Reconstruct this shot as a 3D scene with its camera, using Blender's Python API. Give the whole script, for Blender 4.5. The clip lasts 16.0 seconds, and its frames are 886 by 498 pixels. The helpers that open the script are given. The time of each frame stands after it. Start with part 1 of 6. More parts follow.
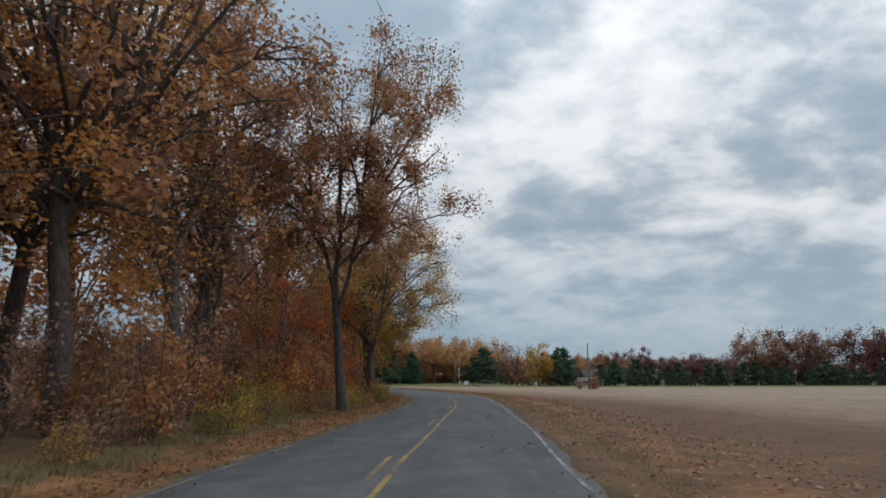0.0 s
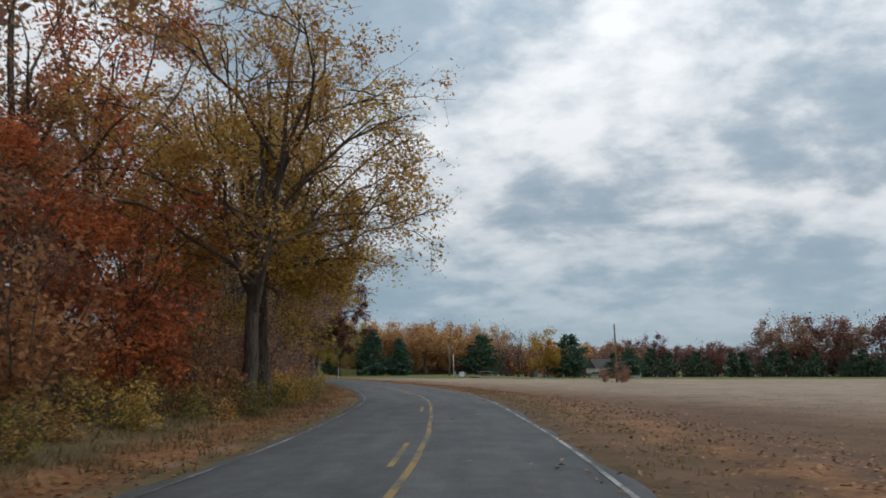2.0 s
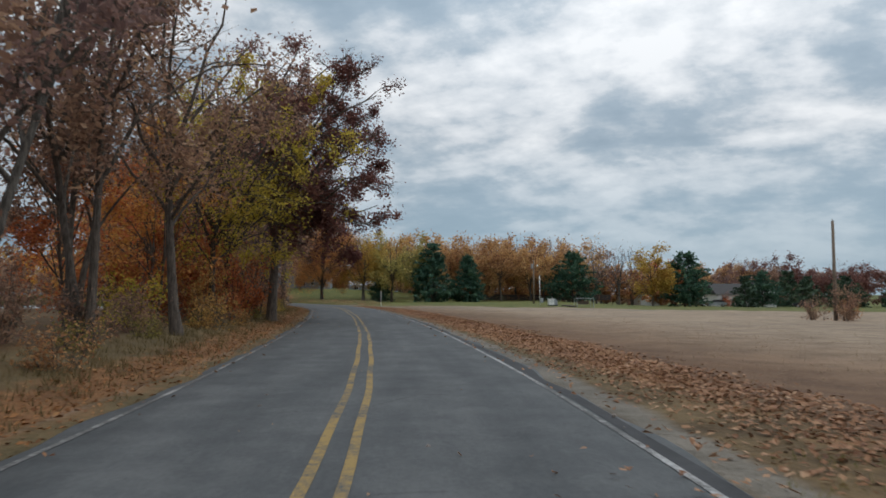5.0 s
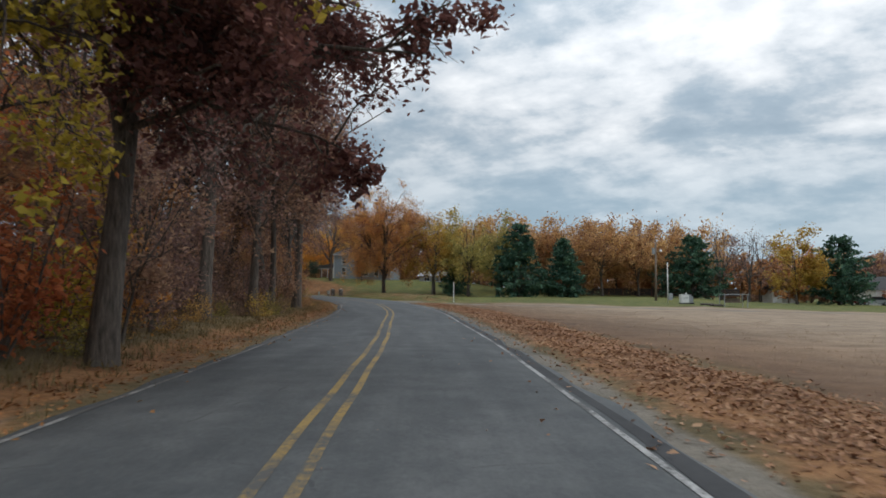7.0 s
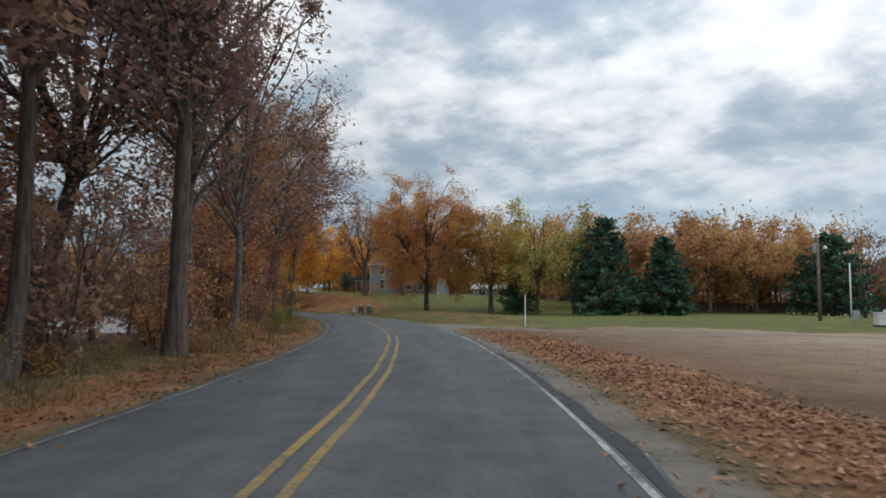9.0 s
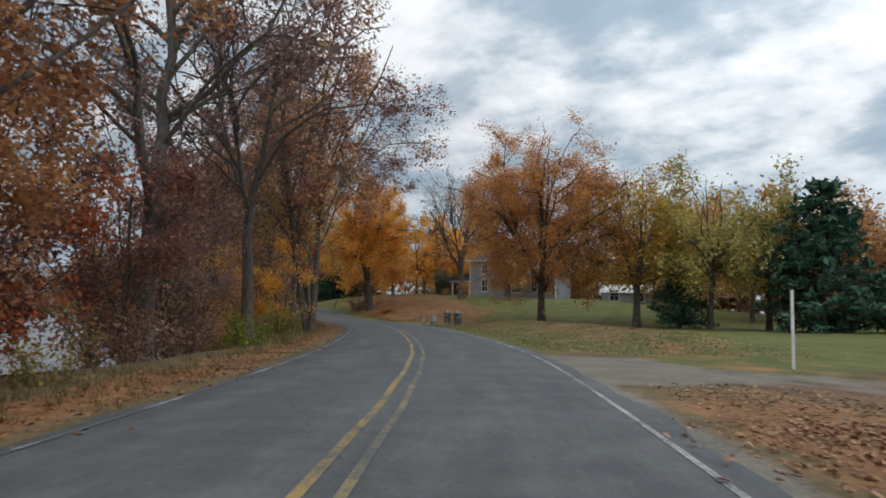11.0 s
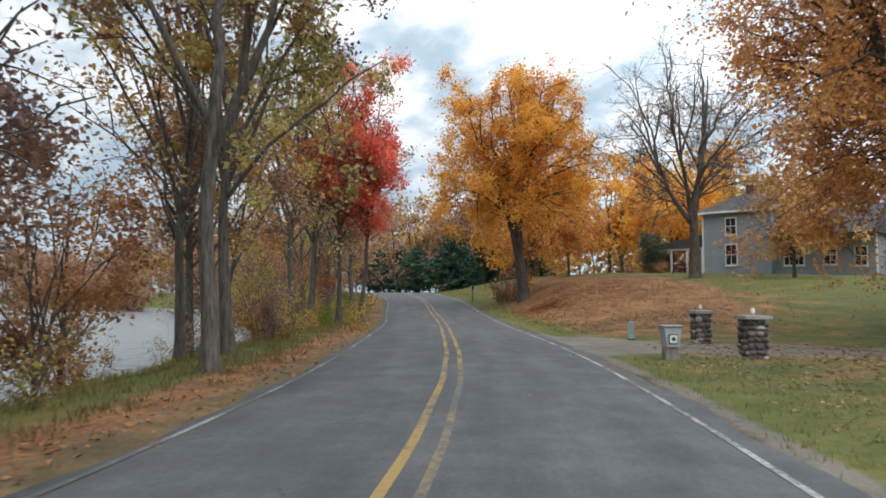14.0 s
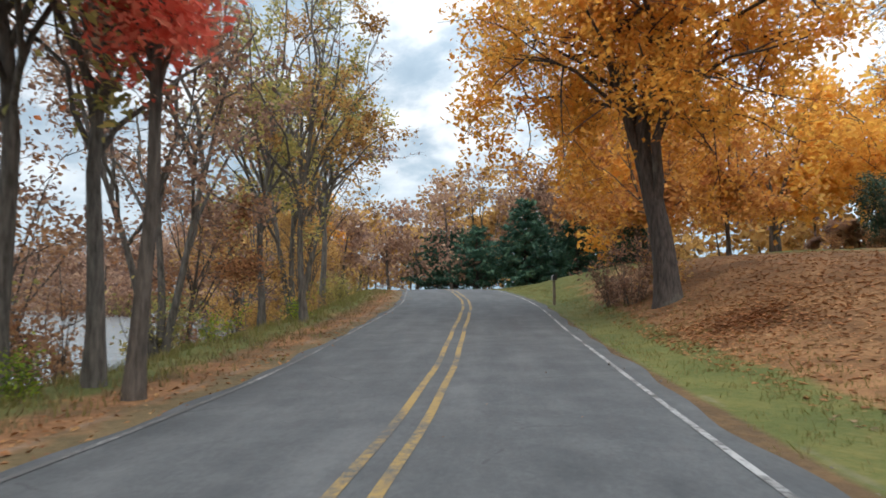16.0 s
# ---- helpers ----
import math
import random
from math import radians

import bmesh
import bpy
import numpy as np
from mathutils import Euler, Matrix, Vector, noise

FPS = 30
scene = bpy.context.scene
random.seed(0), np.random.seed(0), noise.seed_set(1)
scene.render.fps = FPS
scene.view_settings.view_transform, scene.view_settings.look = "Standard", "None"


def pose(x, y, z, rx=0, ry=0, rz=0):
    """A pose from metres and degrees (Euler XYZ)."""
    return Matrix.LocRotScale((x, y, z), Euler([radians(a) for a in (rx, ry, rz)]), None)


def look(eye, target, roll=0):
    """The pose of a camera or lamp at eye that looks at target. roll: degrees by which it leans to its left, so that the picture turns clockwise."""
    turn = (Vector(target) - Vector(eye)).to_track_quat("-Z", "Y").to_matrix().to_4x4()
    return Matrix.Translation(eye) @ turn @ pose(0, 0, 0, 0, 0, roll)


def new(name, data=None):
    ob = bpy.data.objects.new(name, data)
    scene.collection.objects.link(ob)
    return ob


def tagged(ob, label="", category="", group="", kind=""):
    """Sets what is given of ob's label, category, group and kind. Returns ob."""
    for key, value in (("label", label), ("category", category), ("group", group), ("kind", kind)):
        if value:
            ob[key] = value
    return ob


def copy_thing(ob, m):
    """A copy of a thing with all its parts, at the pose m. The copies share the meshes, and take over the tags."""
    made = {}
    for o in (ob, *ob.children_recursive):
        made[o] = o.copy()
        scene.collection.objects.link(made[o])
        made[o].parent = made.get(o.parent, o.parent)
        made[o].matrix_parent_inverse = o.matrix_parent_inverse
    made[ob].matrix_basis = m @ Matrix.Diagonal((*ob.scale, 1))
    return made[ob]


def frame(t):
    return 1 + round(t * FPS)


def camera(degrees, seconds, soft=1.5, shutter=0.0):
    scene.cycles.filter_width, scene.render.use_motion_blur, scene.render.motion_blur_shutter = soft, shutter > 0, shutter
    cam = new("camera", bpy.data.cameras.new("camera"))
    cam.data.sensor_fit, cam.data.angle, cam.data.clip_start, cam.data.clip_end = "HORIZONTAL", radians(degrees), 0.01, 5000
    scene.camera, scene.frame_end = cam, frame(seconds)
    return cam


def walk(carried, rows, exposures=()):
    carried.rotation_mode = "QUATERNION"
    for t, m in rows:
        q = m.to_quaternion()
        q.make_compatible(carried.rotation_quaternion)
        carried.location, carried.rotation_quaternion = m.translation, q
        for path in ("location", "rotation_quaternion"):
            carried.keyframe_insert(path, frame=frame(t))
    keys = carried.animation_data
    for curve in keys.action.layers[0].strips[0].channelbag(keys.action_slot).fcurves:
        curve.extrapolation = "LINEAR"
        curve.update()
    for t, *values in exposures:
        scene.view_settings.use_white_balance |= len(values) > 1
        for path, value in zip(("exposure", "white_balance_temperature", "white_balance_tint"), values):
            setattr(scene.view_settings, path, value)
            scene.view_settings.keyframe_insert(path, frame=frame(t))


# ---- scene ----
# the camera, on the right-hand lane of a country road
cam = camera(63.48, 16.0, soft=1.7, shutter=0.12)
PATH = [
    (0.0, 0.000, 0.000, 1.431, 100.234, 0.620, 0.112),
    (0.5, 0.237, 6.364, 1.484, 100.010, 0.893, 0.111),
    (1.0, 0.455, 12.724, 1.437, 99.899, 1.349, 0.060),
    (1.5, 0.662, 19.084, 1.397, 99.674, 1.083, -0.088),
    (2.0, 0.868, 25.452, 1.262, 99.540, 0.573, -0.183),
    (2.5, 1.051, 31.839, 1.211, 98.969, -0.478, 0.102),
    (3.0, 1.168, 38.257, 1.196, 97.312, -0.730, 0.624),
    (3.5, 1.137, 44.690, 1.333, 95.736, -0.694, 0.907),
    (4.0, 0.916, 51.115, 1.350, 94.667, -0.157, 2.066),
    (4.5, 0.488, 57.508, 1.350, 93.996, 0.037, 3.759),
    (5.0, -0.144, 63.845, 1.350, 93.614, 0.024, 5.748),
    (5.5, -0.967, 70.104, 1.350, 93.410, -0.288, 7.764),
    (6.0, -1.962, 76.273, 1.322, 93.276, -1.140, 9.533),
    (6.5, -3.108, 82.349, 1.289, 93.101, -0.976, 10.876),
    (7.0, -4.387, 88.347, 1.339, 93.022, -0.395, 11.857),
    (7.5, -5.730, 94.300, 1.335, 93.155, -0.413, 13.052),
    (8.0, -7.102, 100.248, 1.345, 93.290, -0.355, 13.869),
    (8.5, -8.509, 106.214, 1.386, 93.705, -0.489, 14.754),
    (9.0, -10.009, 112.180, 1.350, 94.221, -0.121, 16.233),
    (9.5, -11.639, 118.129, 1.350, 94.710, 0.021, 18.143),
    (10.0, -13.424, 124.044, 1.350, 95.042, -0.033, 20.367),
    (10.5, -15.378, 129.907, 1.350, 95.088, -0.384, 22.778),
    (11.0, -17.511, 135.699, 1.194, 94.719, -0.923, 25.278),
    (11.5, -19.831, 141.395, 1.206, 93.803, 0.863, 27.936),
    (12.0, -22.343, 146.961, 1.389, 93.817, 0.188, 32.408),
    (12.5, -25.039, 152.383, 1.387, 93.698, -0.647, 36.266),
    (13.0, -27.890, 157.661, 1.409, 93.684, -0.170, 37.319),
    (13.5, -30.898, 162.808, 1.403, 93.672, -0.127, 38.909),
    (14.0, -34.112, 167.832, 1.377, 93.488, -0.043, 40.577),
    (14.5, -37.564, 172.727, 1.381, 93.313, 0.521, 42.014),
    (15.0, -41.187, 177.500, 1.430, 93.142, 0.526, 43.782),
    (15.5, -44.945, 182.156, 1.310, 93.254, 0.406, 45.879),
    (16.0, -48.817, 186.702, 1.268, 93.342, 0.493, 47.288),
]
EXPOSURES = [(0.0, -0.22), (3.5, -0.22), (6.0, -0.02), (8.5, 0.05), (11.0, 0.1), (12.5, 0.58), (13.0, 0.74), (13.5, 1.0), (14.5, 0.70), (15.0, 0.80), (16.0, 0.92)]
walk(cam, [(t, pose(x, y, z, rx, ry, rz)) for t, x, y, z, rx, ry, rz in PATH], EXPOSURES)


# ---- sky and sun: a bright overcast afternoon ----
SKY_LOW, SKY_HIGH = 0.42, 1.05


def build_sky():
    world = bpy.data.worlds.new("overcast_sky")
    scene.world = world
    world.use_nodes = True
    nt = world.node_tree
    nt.nodes.clear()
    N, L = nt.nodes.new, nt.links.new
    tc = N("ShaderNodeTexCoord")
    sep = N("ShaderNodeSeparateXYZ")
    L(tc.outputs["Generated"], sep.inputs[0])
    up = N("ShaderNodeMath"); up.operation = "MAXIMUM"; up.inputs[1].default_value = 0.0
    L(sep.outputs["Z"], up.inputs[0])
    den = N("ShaderNodeMath"); den.operation = "ADD"; den.inputs[1].default_value = 0.34
    L(up.outputs[0], den.inputs[0])
    flat = N("ShaderNodeVectorMath"); flat.operation = "DIVIDE"
    L(tc.outputs["Generated"], flat.inputs[0])
    comb = N("ShaderNodeCombineXYZ")
    for i in range(3):
        L(den.outputs[0], comb.inputs[i])
    L(comb.outputs[0], flat.inputs[1])
    cut = N("ShaderNodeVectorMath"); cut.operation = "MULTIPLY"; cut.inputs[1].default_value = (1.0, 1.15, 0.0)
    L(flat.outputs[0], cut.inputs[0])
    turn = N("ShaderNodeMapping"); turn.inputs["Rotation"].default_value = (0, 0, 0.35)
    turn.inputs["Location"].default_value = (1.7, 0.4, 0)
    L(cut.outputs[0], turn.inputs[0])
    big = N("ShaderNodeTexNoise"); big.inputs["Scale"].default_value = 2.3
    big.inputs["Detail"].default_value = 8; big.inputs["Roughness"].default_value = 0.5
    big.inputs["Distortion"].default_value = 0.3
    L(turn.outputs[0], big.inputs["Vector"])
    small = N("ShaderNodeTexNoise"); small.inputs["Scale"].default_value = 7.0
    small.inputs["Detail"].default_value = 8; small.inputs["Roughness"].default_value = 0.58
    L(turn.outputs[0], small.inputs["Vector"])
    mix = N("ShaderNodeMath"); mix.operation = "MULTIPLY_ADD"; mix.inputs[1].default_value = 0.52
    L(small.outputs["Fac"], mix.inputs[0]); L(big.outputs["Fac"], mix.inputs[2])
    ramp = N("ShaderNodeValToRGB")
    cr = ramp.color_ramp
    cr.elements[0].position, cr.elements[0].color = 0.57, (0.60, 0.78, 0.95, 1)
    cr.elements[1].position, cr.elements[1].color = 0.91, (1.70, 1.76, 1.82, 1)
    for p, c in ((0.66, (0.70, 0.88, 1.05, 1)), (0.725, (0.92, 1.07, 1.21, 1)), (0.79, (1.28, 1.38, 1.48, 1))):
        e = cr.elements.new(p); e.color = c
    L(mix.outputs[0], ramp.inputs[0])
    # distant cloud low over the land is evener and bluer
    belt = N("ShaderNodeMapRange"); belt.inputs["From Min"].default_value = 0.0; belt.inputs["From Max"].default_value = 0.21
    belt.inputs["To Min"].default_value = 0.92; belt.inputs["To Max"].default_value = 0.0
    L(sep.outputs["Z"], belt.inputs["Value"])
    low = N("ShaderNodeMix"); low.data_type = "RGBA"
    low.inputs["B"].default_value = (0.76, 1.09, 1.36, 1)
    L(belt.outputs[0], low.inputs["Factor"]); L(ramp.outputs[0], low.inputs["A"])
    clear = N("ShaderNodeTexSky"); clear.sky_type = "NISHITA"; clear.sun_disc = False
    clear.sun_elevation, clear.sun_rotation = radians(38), radians(25)
    thin = N("ShaderNodeBackground"); thin.inputs["Strength"].default_value = 0.05
    L(clear.outputs[0], thin.inputs["Color"])
    # an overcast sky is about three times as bright overhead as at its foot
    lift = N("ShaderNodeMapRange"); lift.inputs["To Min"].default_value = SKY_LOW; lift.inputs["To Max"].default_value = SKY_HIGH
    L(sep.outputs["Z"], lift.inputs["Value"])
    # and brighter on the side of the hidden sun
    side = N("ShaderNodeMapRange"); side.inputs["From Min"].default_value = -0.85; side.inputs["From Max"].default_value = -0.05
    side.inputs["To Min"].default_value = 0.68; side.inputs["To Max"].default_value = 1.0
    L(sep.outputs["X"], side.inputs["Value"])
    both_ways = N("ShaderNodeMath"); both_ways.operation = "MULTIPLY"
    L(lift.outputs[0], both_ways.inputs[0]); L(side.outputs[0], both_ways.inputs[1])
    cloud = N("ShaderNodeBackground")
    L(both_ways.outputs[0], cloud.inputs["Strength"])
    L(low.outputs["Result"], cloud.inputs["Color"])
    both = N("ShaderNodeMixShader"); both.inputs[0].default_value = 0.92
    L(thin.outputs[0], both.inputs[1]); L(cloud.outputs[0], both.inputs[2])
    out = N("ShaderNodeOutputWorld")
    L(both.outputs[0], out.inputs["Surface"])


build_sky()
sun = new("sun", bpy.data.lights.new("sun", "SUN"))
sun.data.energy, sun.data.angle, sun.data.color = 0.62, radians(25), (1.0, 0.95, 0.88)
sun.matrix_world = look((60, 90, 120), (-20, 100, 0))


# ---- materials ----
def material(name, rough=0.8):
    m = bpy.data.materials.new(name)
    m.use_nodes = True
    nt = m.node_tree
    b = nt.nodes["Principled BSDF"]
    b.inputs["Roughness"].default_value = rough
    b.inputs["Specular IOR Level"].default_value = 0.3
    return m, nt, b


def ramp_node(nt, stops):
    r = nt.nodes.new("ShaderNodeValToRGB")
    els = r.color_ramp.elements
    while len(els) < len(stops):
        els.new(0.5)
    for e, (p, c) in zip(els, stops):
        e.position, e.color = p, (*c, 1)
    return r


def noise_node(nt, scale, detail=4, rough=0.55, vector=None):
    n = nt.nodes.new("ShaderNodeTexNoise")
    n.inputs["Scale"].default_value, n.inputs["Detail"].default_value, n.inputs["Roughness"].default_value = scale, detail, rough
    if vector is not None:
        nt.links.new(vector, n.inputs["Vector"])
    return n


def math_node(nt, op, a, b=None, clamp=False):
    n = nt.nodes.new("ShaderNodeMath")
    n.operation, n.use_clamp = op, clamp
    for i, v in enumerate((a, b)):
        if v is None:
            continue
        if isinstance(v, (int, float)):
            n.inputs[i].default_value = v
        else:
            nt.links.new(v, n.inputs[i])
    return n.outputs[0]


def mix_node(nt, fac, a, b):
    n = nt.nodes.new("ShaderNodeMix")
    n.data_type = "RGBA"
    for sock, v in (("Factor", fac), ("A", a), ("B", b)):
        if isinstance(v, (int, float)):
            n.inputs[sock].default_value = v
        elif isinstance(v, tuple):
            n.inputs[sock].default_value = (*v, 1)
        else:
            nt.links.new(v, n.inputs[sock])
    return n.outputs["Result"]


def bump_node(nt, height, bsdf, strength=0.4, distance=0.02):
    n = nt.nodes.new("ShaderNodeBump")
    n.inputs["Strength"].default_value, n.inputs["Distance"].default_value = strength, distance
    nt.links.new(height, n.inputs["Height"])
    nt.links.new(n.outputs[0], bsdf.inputs["Normal"])


def plain(name, base, other=None, rough=0.7, scale=6.0, metal=0.0, bump=0.15):
    """A painted or raw surface with two scales of mottling."""
    m, nt, b = material(name, rough)
    other = other or tuple(c * 0.72 for c in base)
    co = nt.nodes.new("ShaderNodeTexCoord").outputs["Object"]
    n1, n2 = noise_node(nt, scale, 5, 0.6, co), noise_node(nt, scale * 9, 3, 0.6, co)
    f = math_node(nt, "MULTIPLY_ADD", n2.outputs["Fac"], 0.35)
    nt.links.new(n1.outputs["Fac"], f.node.inputs[2])
    r = ramp_node(nt, [(0.42, other), (0.85, base)])
    nt.links.new(f, r.inputs[0])
    nt.links.new(r.outputs[0], b.inputs["Base Color"])
    b.inputs["Metallic"].default_value = metal
    bump_node(nt, n2.outputs["Fac"], b, bump, 0.01)
    return m


def leaf_material(name, stops, glow=0.5, rough=0.65):
    """Leaves: each its own shade, let through by the light of the sky."""
    m, nt, b = material(name, rough)
    geo = nt.nodes.new("ShaderNodeNewGeometry")
    info = nt.nodes.new("ShaderNodeObjectInfo")
    pos = noise_node(nt, 0.45, 2, 0.5, geo.outputs["Position"])
    f = math_node(nt, "MULTIPLY_ADD", geo.outputs["Random Per Island"], 0.62)
    g = math_node(nt, "MULTIPLY_ADD", pos.outputs["Fac"], 0.9)
    g.node.inputs[2].default_value = -0.3
    nt.links.new(g, f.node.inputs[2])
    h = math_node(nt, "MULTIPLY_ADD", info.outputs["Random"], 0.14)
    nt.links.new(f, h.node.inputs[2])
    r = ramp_node(nt, stops)
    nt.links.new(h, r.inputs[0])
    nt.links.new(r.outputs[0], b.inputs["Base Color"])
    b.inputs["Specular IOR Level"].default_value = 0.2
    tr = nt.nodes.new("ShaderNodeBsdfTranslucent")
    nt.links.new(r.outputs[0], tr.inputs["Color"])
    mx = nt.nodes.new("ShaderNodeMixShader")
    mx.inputs[0].default_value = glow
    nt.links.new(b.outputs[0], mx.inputs[1])
    nt.links.new(tr.outputs[0], mx.inputs[2])
    nt.links.new(mx.outputs[0], nt.nodes["Material Output"].inputs["Surface"])
    return m


def even(*cols):
    n = len(cols)
    return [(0.1 + 0.85 * i / (n - 1), c) for i, c in enumerate(cols)]


LEAF = {
    "rust": leaf_material("rust_leaves", even((0.180, 0.088, 0.050), (0.340, 0.161, 0.082), (0.539, 0.270, 0.124), (0.656, 0.395, 0.176))),
    "tawny": leaf_material("tawny_leaves", even((0.200, 0.110, 0.069), (0.362, 0.194, 0.110), (0.537, 0.294, 0.150), (0.675, 0.425, 0.213))),
    "brown": leaf_material("brown_leaves", even((0.157, 0.094, 0.075), (0.272, 0.162, 0.119), (0.420, 0.258, 0.175), (0.549, 0.358, 0.222))),
    "orange": leaf_material("orange_leaves", even((0.3497, 0.1367, 0.0507), (0.5445, 0.2408, 0.07684), (0.7175, 0.3654, 0.1061), (0.7913, 0.4888, 0.1428))),
    "bronze": leaf_material("bronze_leaves", even((0.252, 0.139, 0.086), (0.446, 0.250, 0.131), (0.626, 0.377, 0.167), (0.755, 0.519, 0.219))),
    "copper": leaf_material("copper_leaves", even((0.346, 0.160, 0.094), (0.540, 0.259, 0.116), (0.734, 0.385, 0.121), (0.821, 0.495, 0.154)), glow=0.55),
    "gold": leaf_material("gold_leaves", even((0.58, 0.23, 0.048), (0.74, 0.36, 0.07), (0.83, 0.46, 0.09), (0.84, 0.55, 0.12)), glow=0.6),
    "yellow": leaf_material("yellow_leaves", even((0.2949, 0.1612, 0.04668), (0.4873, 0.2958, 0.07177), (0.6191, 0.4277, 0.09867), (0.6475, 0.5136, 0.1319))),
    "ochre": leaf_material("ochre_leaves", even((0.226, 0.127, 0.053), (0.391, 0.220, 0.079), (0.572, 0.336, 0.111), (0.698, 0.450, 0.148))),
    "lime": leaf_material("yellow_green_leaves", even((0.24, 0.19, 0.04), (0.43, 0.34, 0.06), (0.62, 0.48, 0.08), (0.74, 0.54, 0.10)), glow=0.6),
    "olive": leaf_material("olive_leaves", even((0.1867, 0.1867, 0.06972), (0.3255, 0.2974, 0.1057), (0.4939, 0.4209, 0.1431), (0.7183, 0.5388, 0.1796))),
    "purple": leaf_material("maroon_leaves", even((0.095, 0.045, 0.043), (0.175, 0.078, 0.07), (0.26, 0.12, 0.10), (0.34, 0.17, 0.125)), glow=0.42),
    "mauve": leaf_material("faded_maroon_leaves", even((0.152, 0.098, 0.096), (0.247, 0.157, 0.139), (0.350, 0.218, 0.179), (0.470, 0.284, 0.216))),
    "red": leaf_material("red_leaves", even((0.50, 0.085, 0.06), (0.72, 0.145, 0.10), (0.82, 0.21, 0.145), (0.85, 0.32, 0.2)), glow=0.68),
    "scarlet": leaf_material("red_brown_leaves", even((0.241, 0.078, 0.038), (0.426, 0.132, 0.060), (0.669, 0.221, 0.088), (0.697, 0.298, 0.110))),
    "pine": leaf_material("pine_needles", even((0.022, 0.058, 0.044), (0.041, 0.093, 0.066), (0.063, 0.133, 0.084), (0.102, 0.177, 0.099)), glow=0.12),
    "cedar": leaf_material("cedar_foliage", even((0.029, 0.053, 0.038), (0.048, 0.082, 0.053), (0.072, 0.116, 0.067), (0.108, 0.145, 0.076)), glow=0.12),
    "grass": leaf_material("grass_blades", even((0.09, 0.104, 0.027), (0.153, 0.153, 0.0405), (0.234, 0.198, 0.072), (0.324, 0.252, 0.117))),
    "hay": leaf_material("dry_grass_blades", even((0.075, 0.06, 0.022), (0.13, 0.10, 0.042), (0.21, 0.155, 0.075), (0.30, 0.22, 0.12)), glow=0.3),
    "green": leaf_material("green_shrub_leaves", even((0.065, 0.111, 0.0156), (0.143, 0.221, 0.0234), (0.286, 0.364, 0.0325), (0.468, 0.442, 0.039))),
    "straw": leaf_material("straw", even((0.22, 0.15, 0.085), (0.32, 0.23, 0.14), (0.42, 0.31, 0.20), (0.5, 0.39, 0.27)), glow=0.15),
    "litter": leaf_material("fallen_leaves", even((0.14, 0.066, 0.036), (0.25, 0.125, 0.068), (0.36, 0.195, 0.108), (0.46, 0.29, 0.175)), glow=0.1),
    "weed": leaf_material("weed_leaves", even((0.12, 0.11, 0.035), (0.22, 0.19, 0.055), (0.35, 0.29, 0.08), (0.48, 0.36, 0.10))),
    "litter_dull": leaf_material("dull_fallen_leaves", even((0.12, 0.075, 0.04), (0.22, 0.14, 0.075), (0.33, 0.22, 0.12), (0.45, 0.32, 0.19)), glow=0.1),
    "litter_red": leaf_material("fallen_red_leaves", even((0.150, 0.060, 0.025), (0.255, 0.111, 0.043), (0.352, 0.170, 0.068), (0.413, 0.255, 0.111)), glow=0.1),
    "litter_gold": leaf_material("fallen_gold_leaves", even((0.2074, 0.07548, 0.0288), (0.3283, 0.1332, 0.048), (0.432, 0.1954, 0.0768), (0.4752, 0.2842, 0.1344)), glow=0.1),
}


def bark_material(name, dark, light):
    m, nt, b = material(name, 0.9)
    co = nt.nodes.new("ShaderNodeTexCoord").outputs["Object"]
    mp = nt.nodes.new("ShaderNodeMapping")
    mp.inputs["Scale"].default_value = (7, 7, 1.1)
    nt.links.new(co, mp.inputs[0])
    ridge = noise_node(nt, 2.2, 6, 0.65, mp.outputs[0])
    moss = noise_node(nt, 0.6, 3, 0.5, co)
    r = ramp_node(nt, [(0.35, dark), (0.68, light)])
    nt.links.new(ridge.outputs["Fac"], r.inputs[0])
    pale = math_node(nt, "MULTIPLY", math_node(nt, "GREATER_THAN", moss.outputs["Fac"], 0.58), 0.3)
    nt.links.new(mix_node(nt, pale, r.outputs[0], (0.17, 0.165, 0.13)), b.inputs["Base Color"])
    bump_node(nt, ridge.outputs["Fac"], b, 0.9, 0.05)
    return m


BARK = bark_material("grey_brown_bark", (0.051, 0.042, 0.035), (0.176, 0.142, 0.117))
BARK_DARK = bark_material("dark_bark", (0.036, 0.030, 0.027), (0.128, 0.104, 0.090))
BARK_GREY = bark_material("grey_bark", (0.060, 0.053, 0.046), (0.204, 0.180, 0.156))


def attribute(nt, name):
    a = nt.nodes.new("ShaderNodeAttribute")
    a.attribute_name = name
    return a.outputs["Fac"]


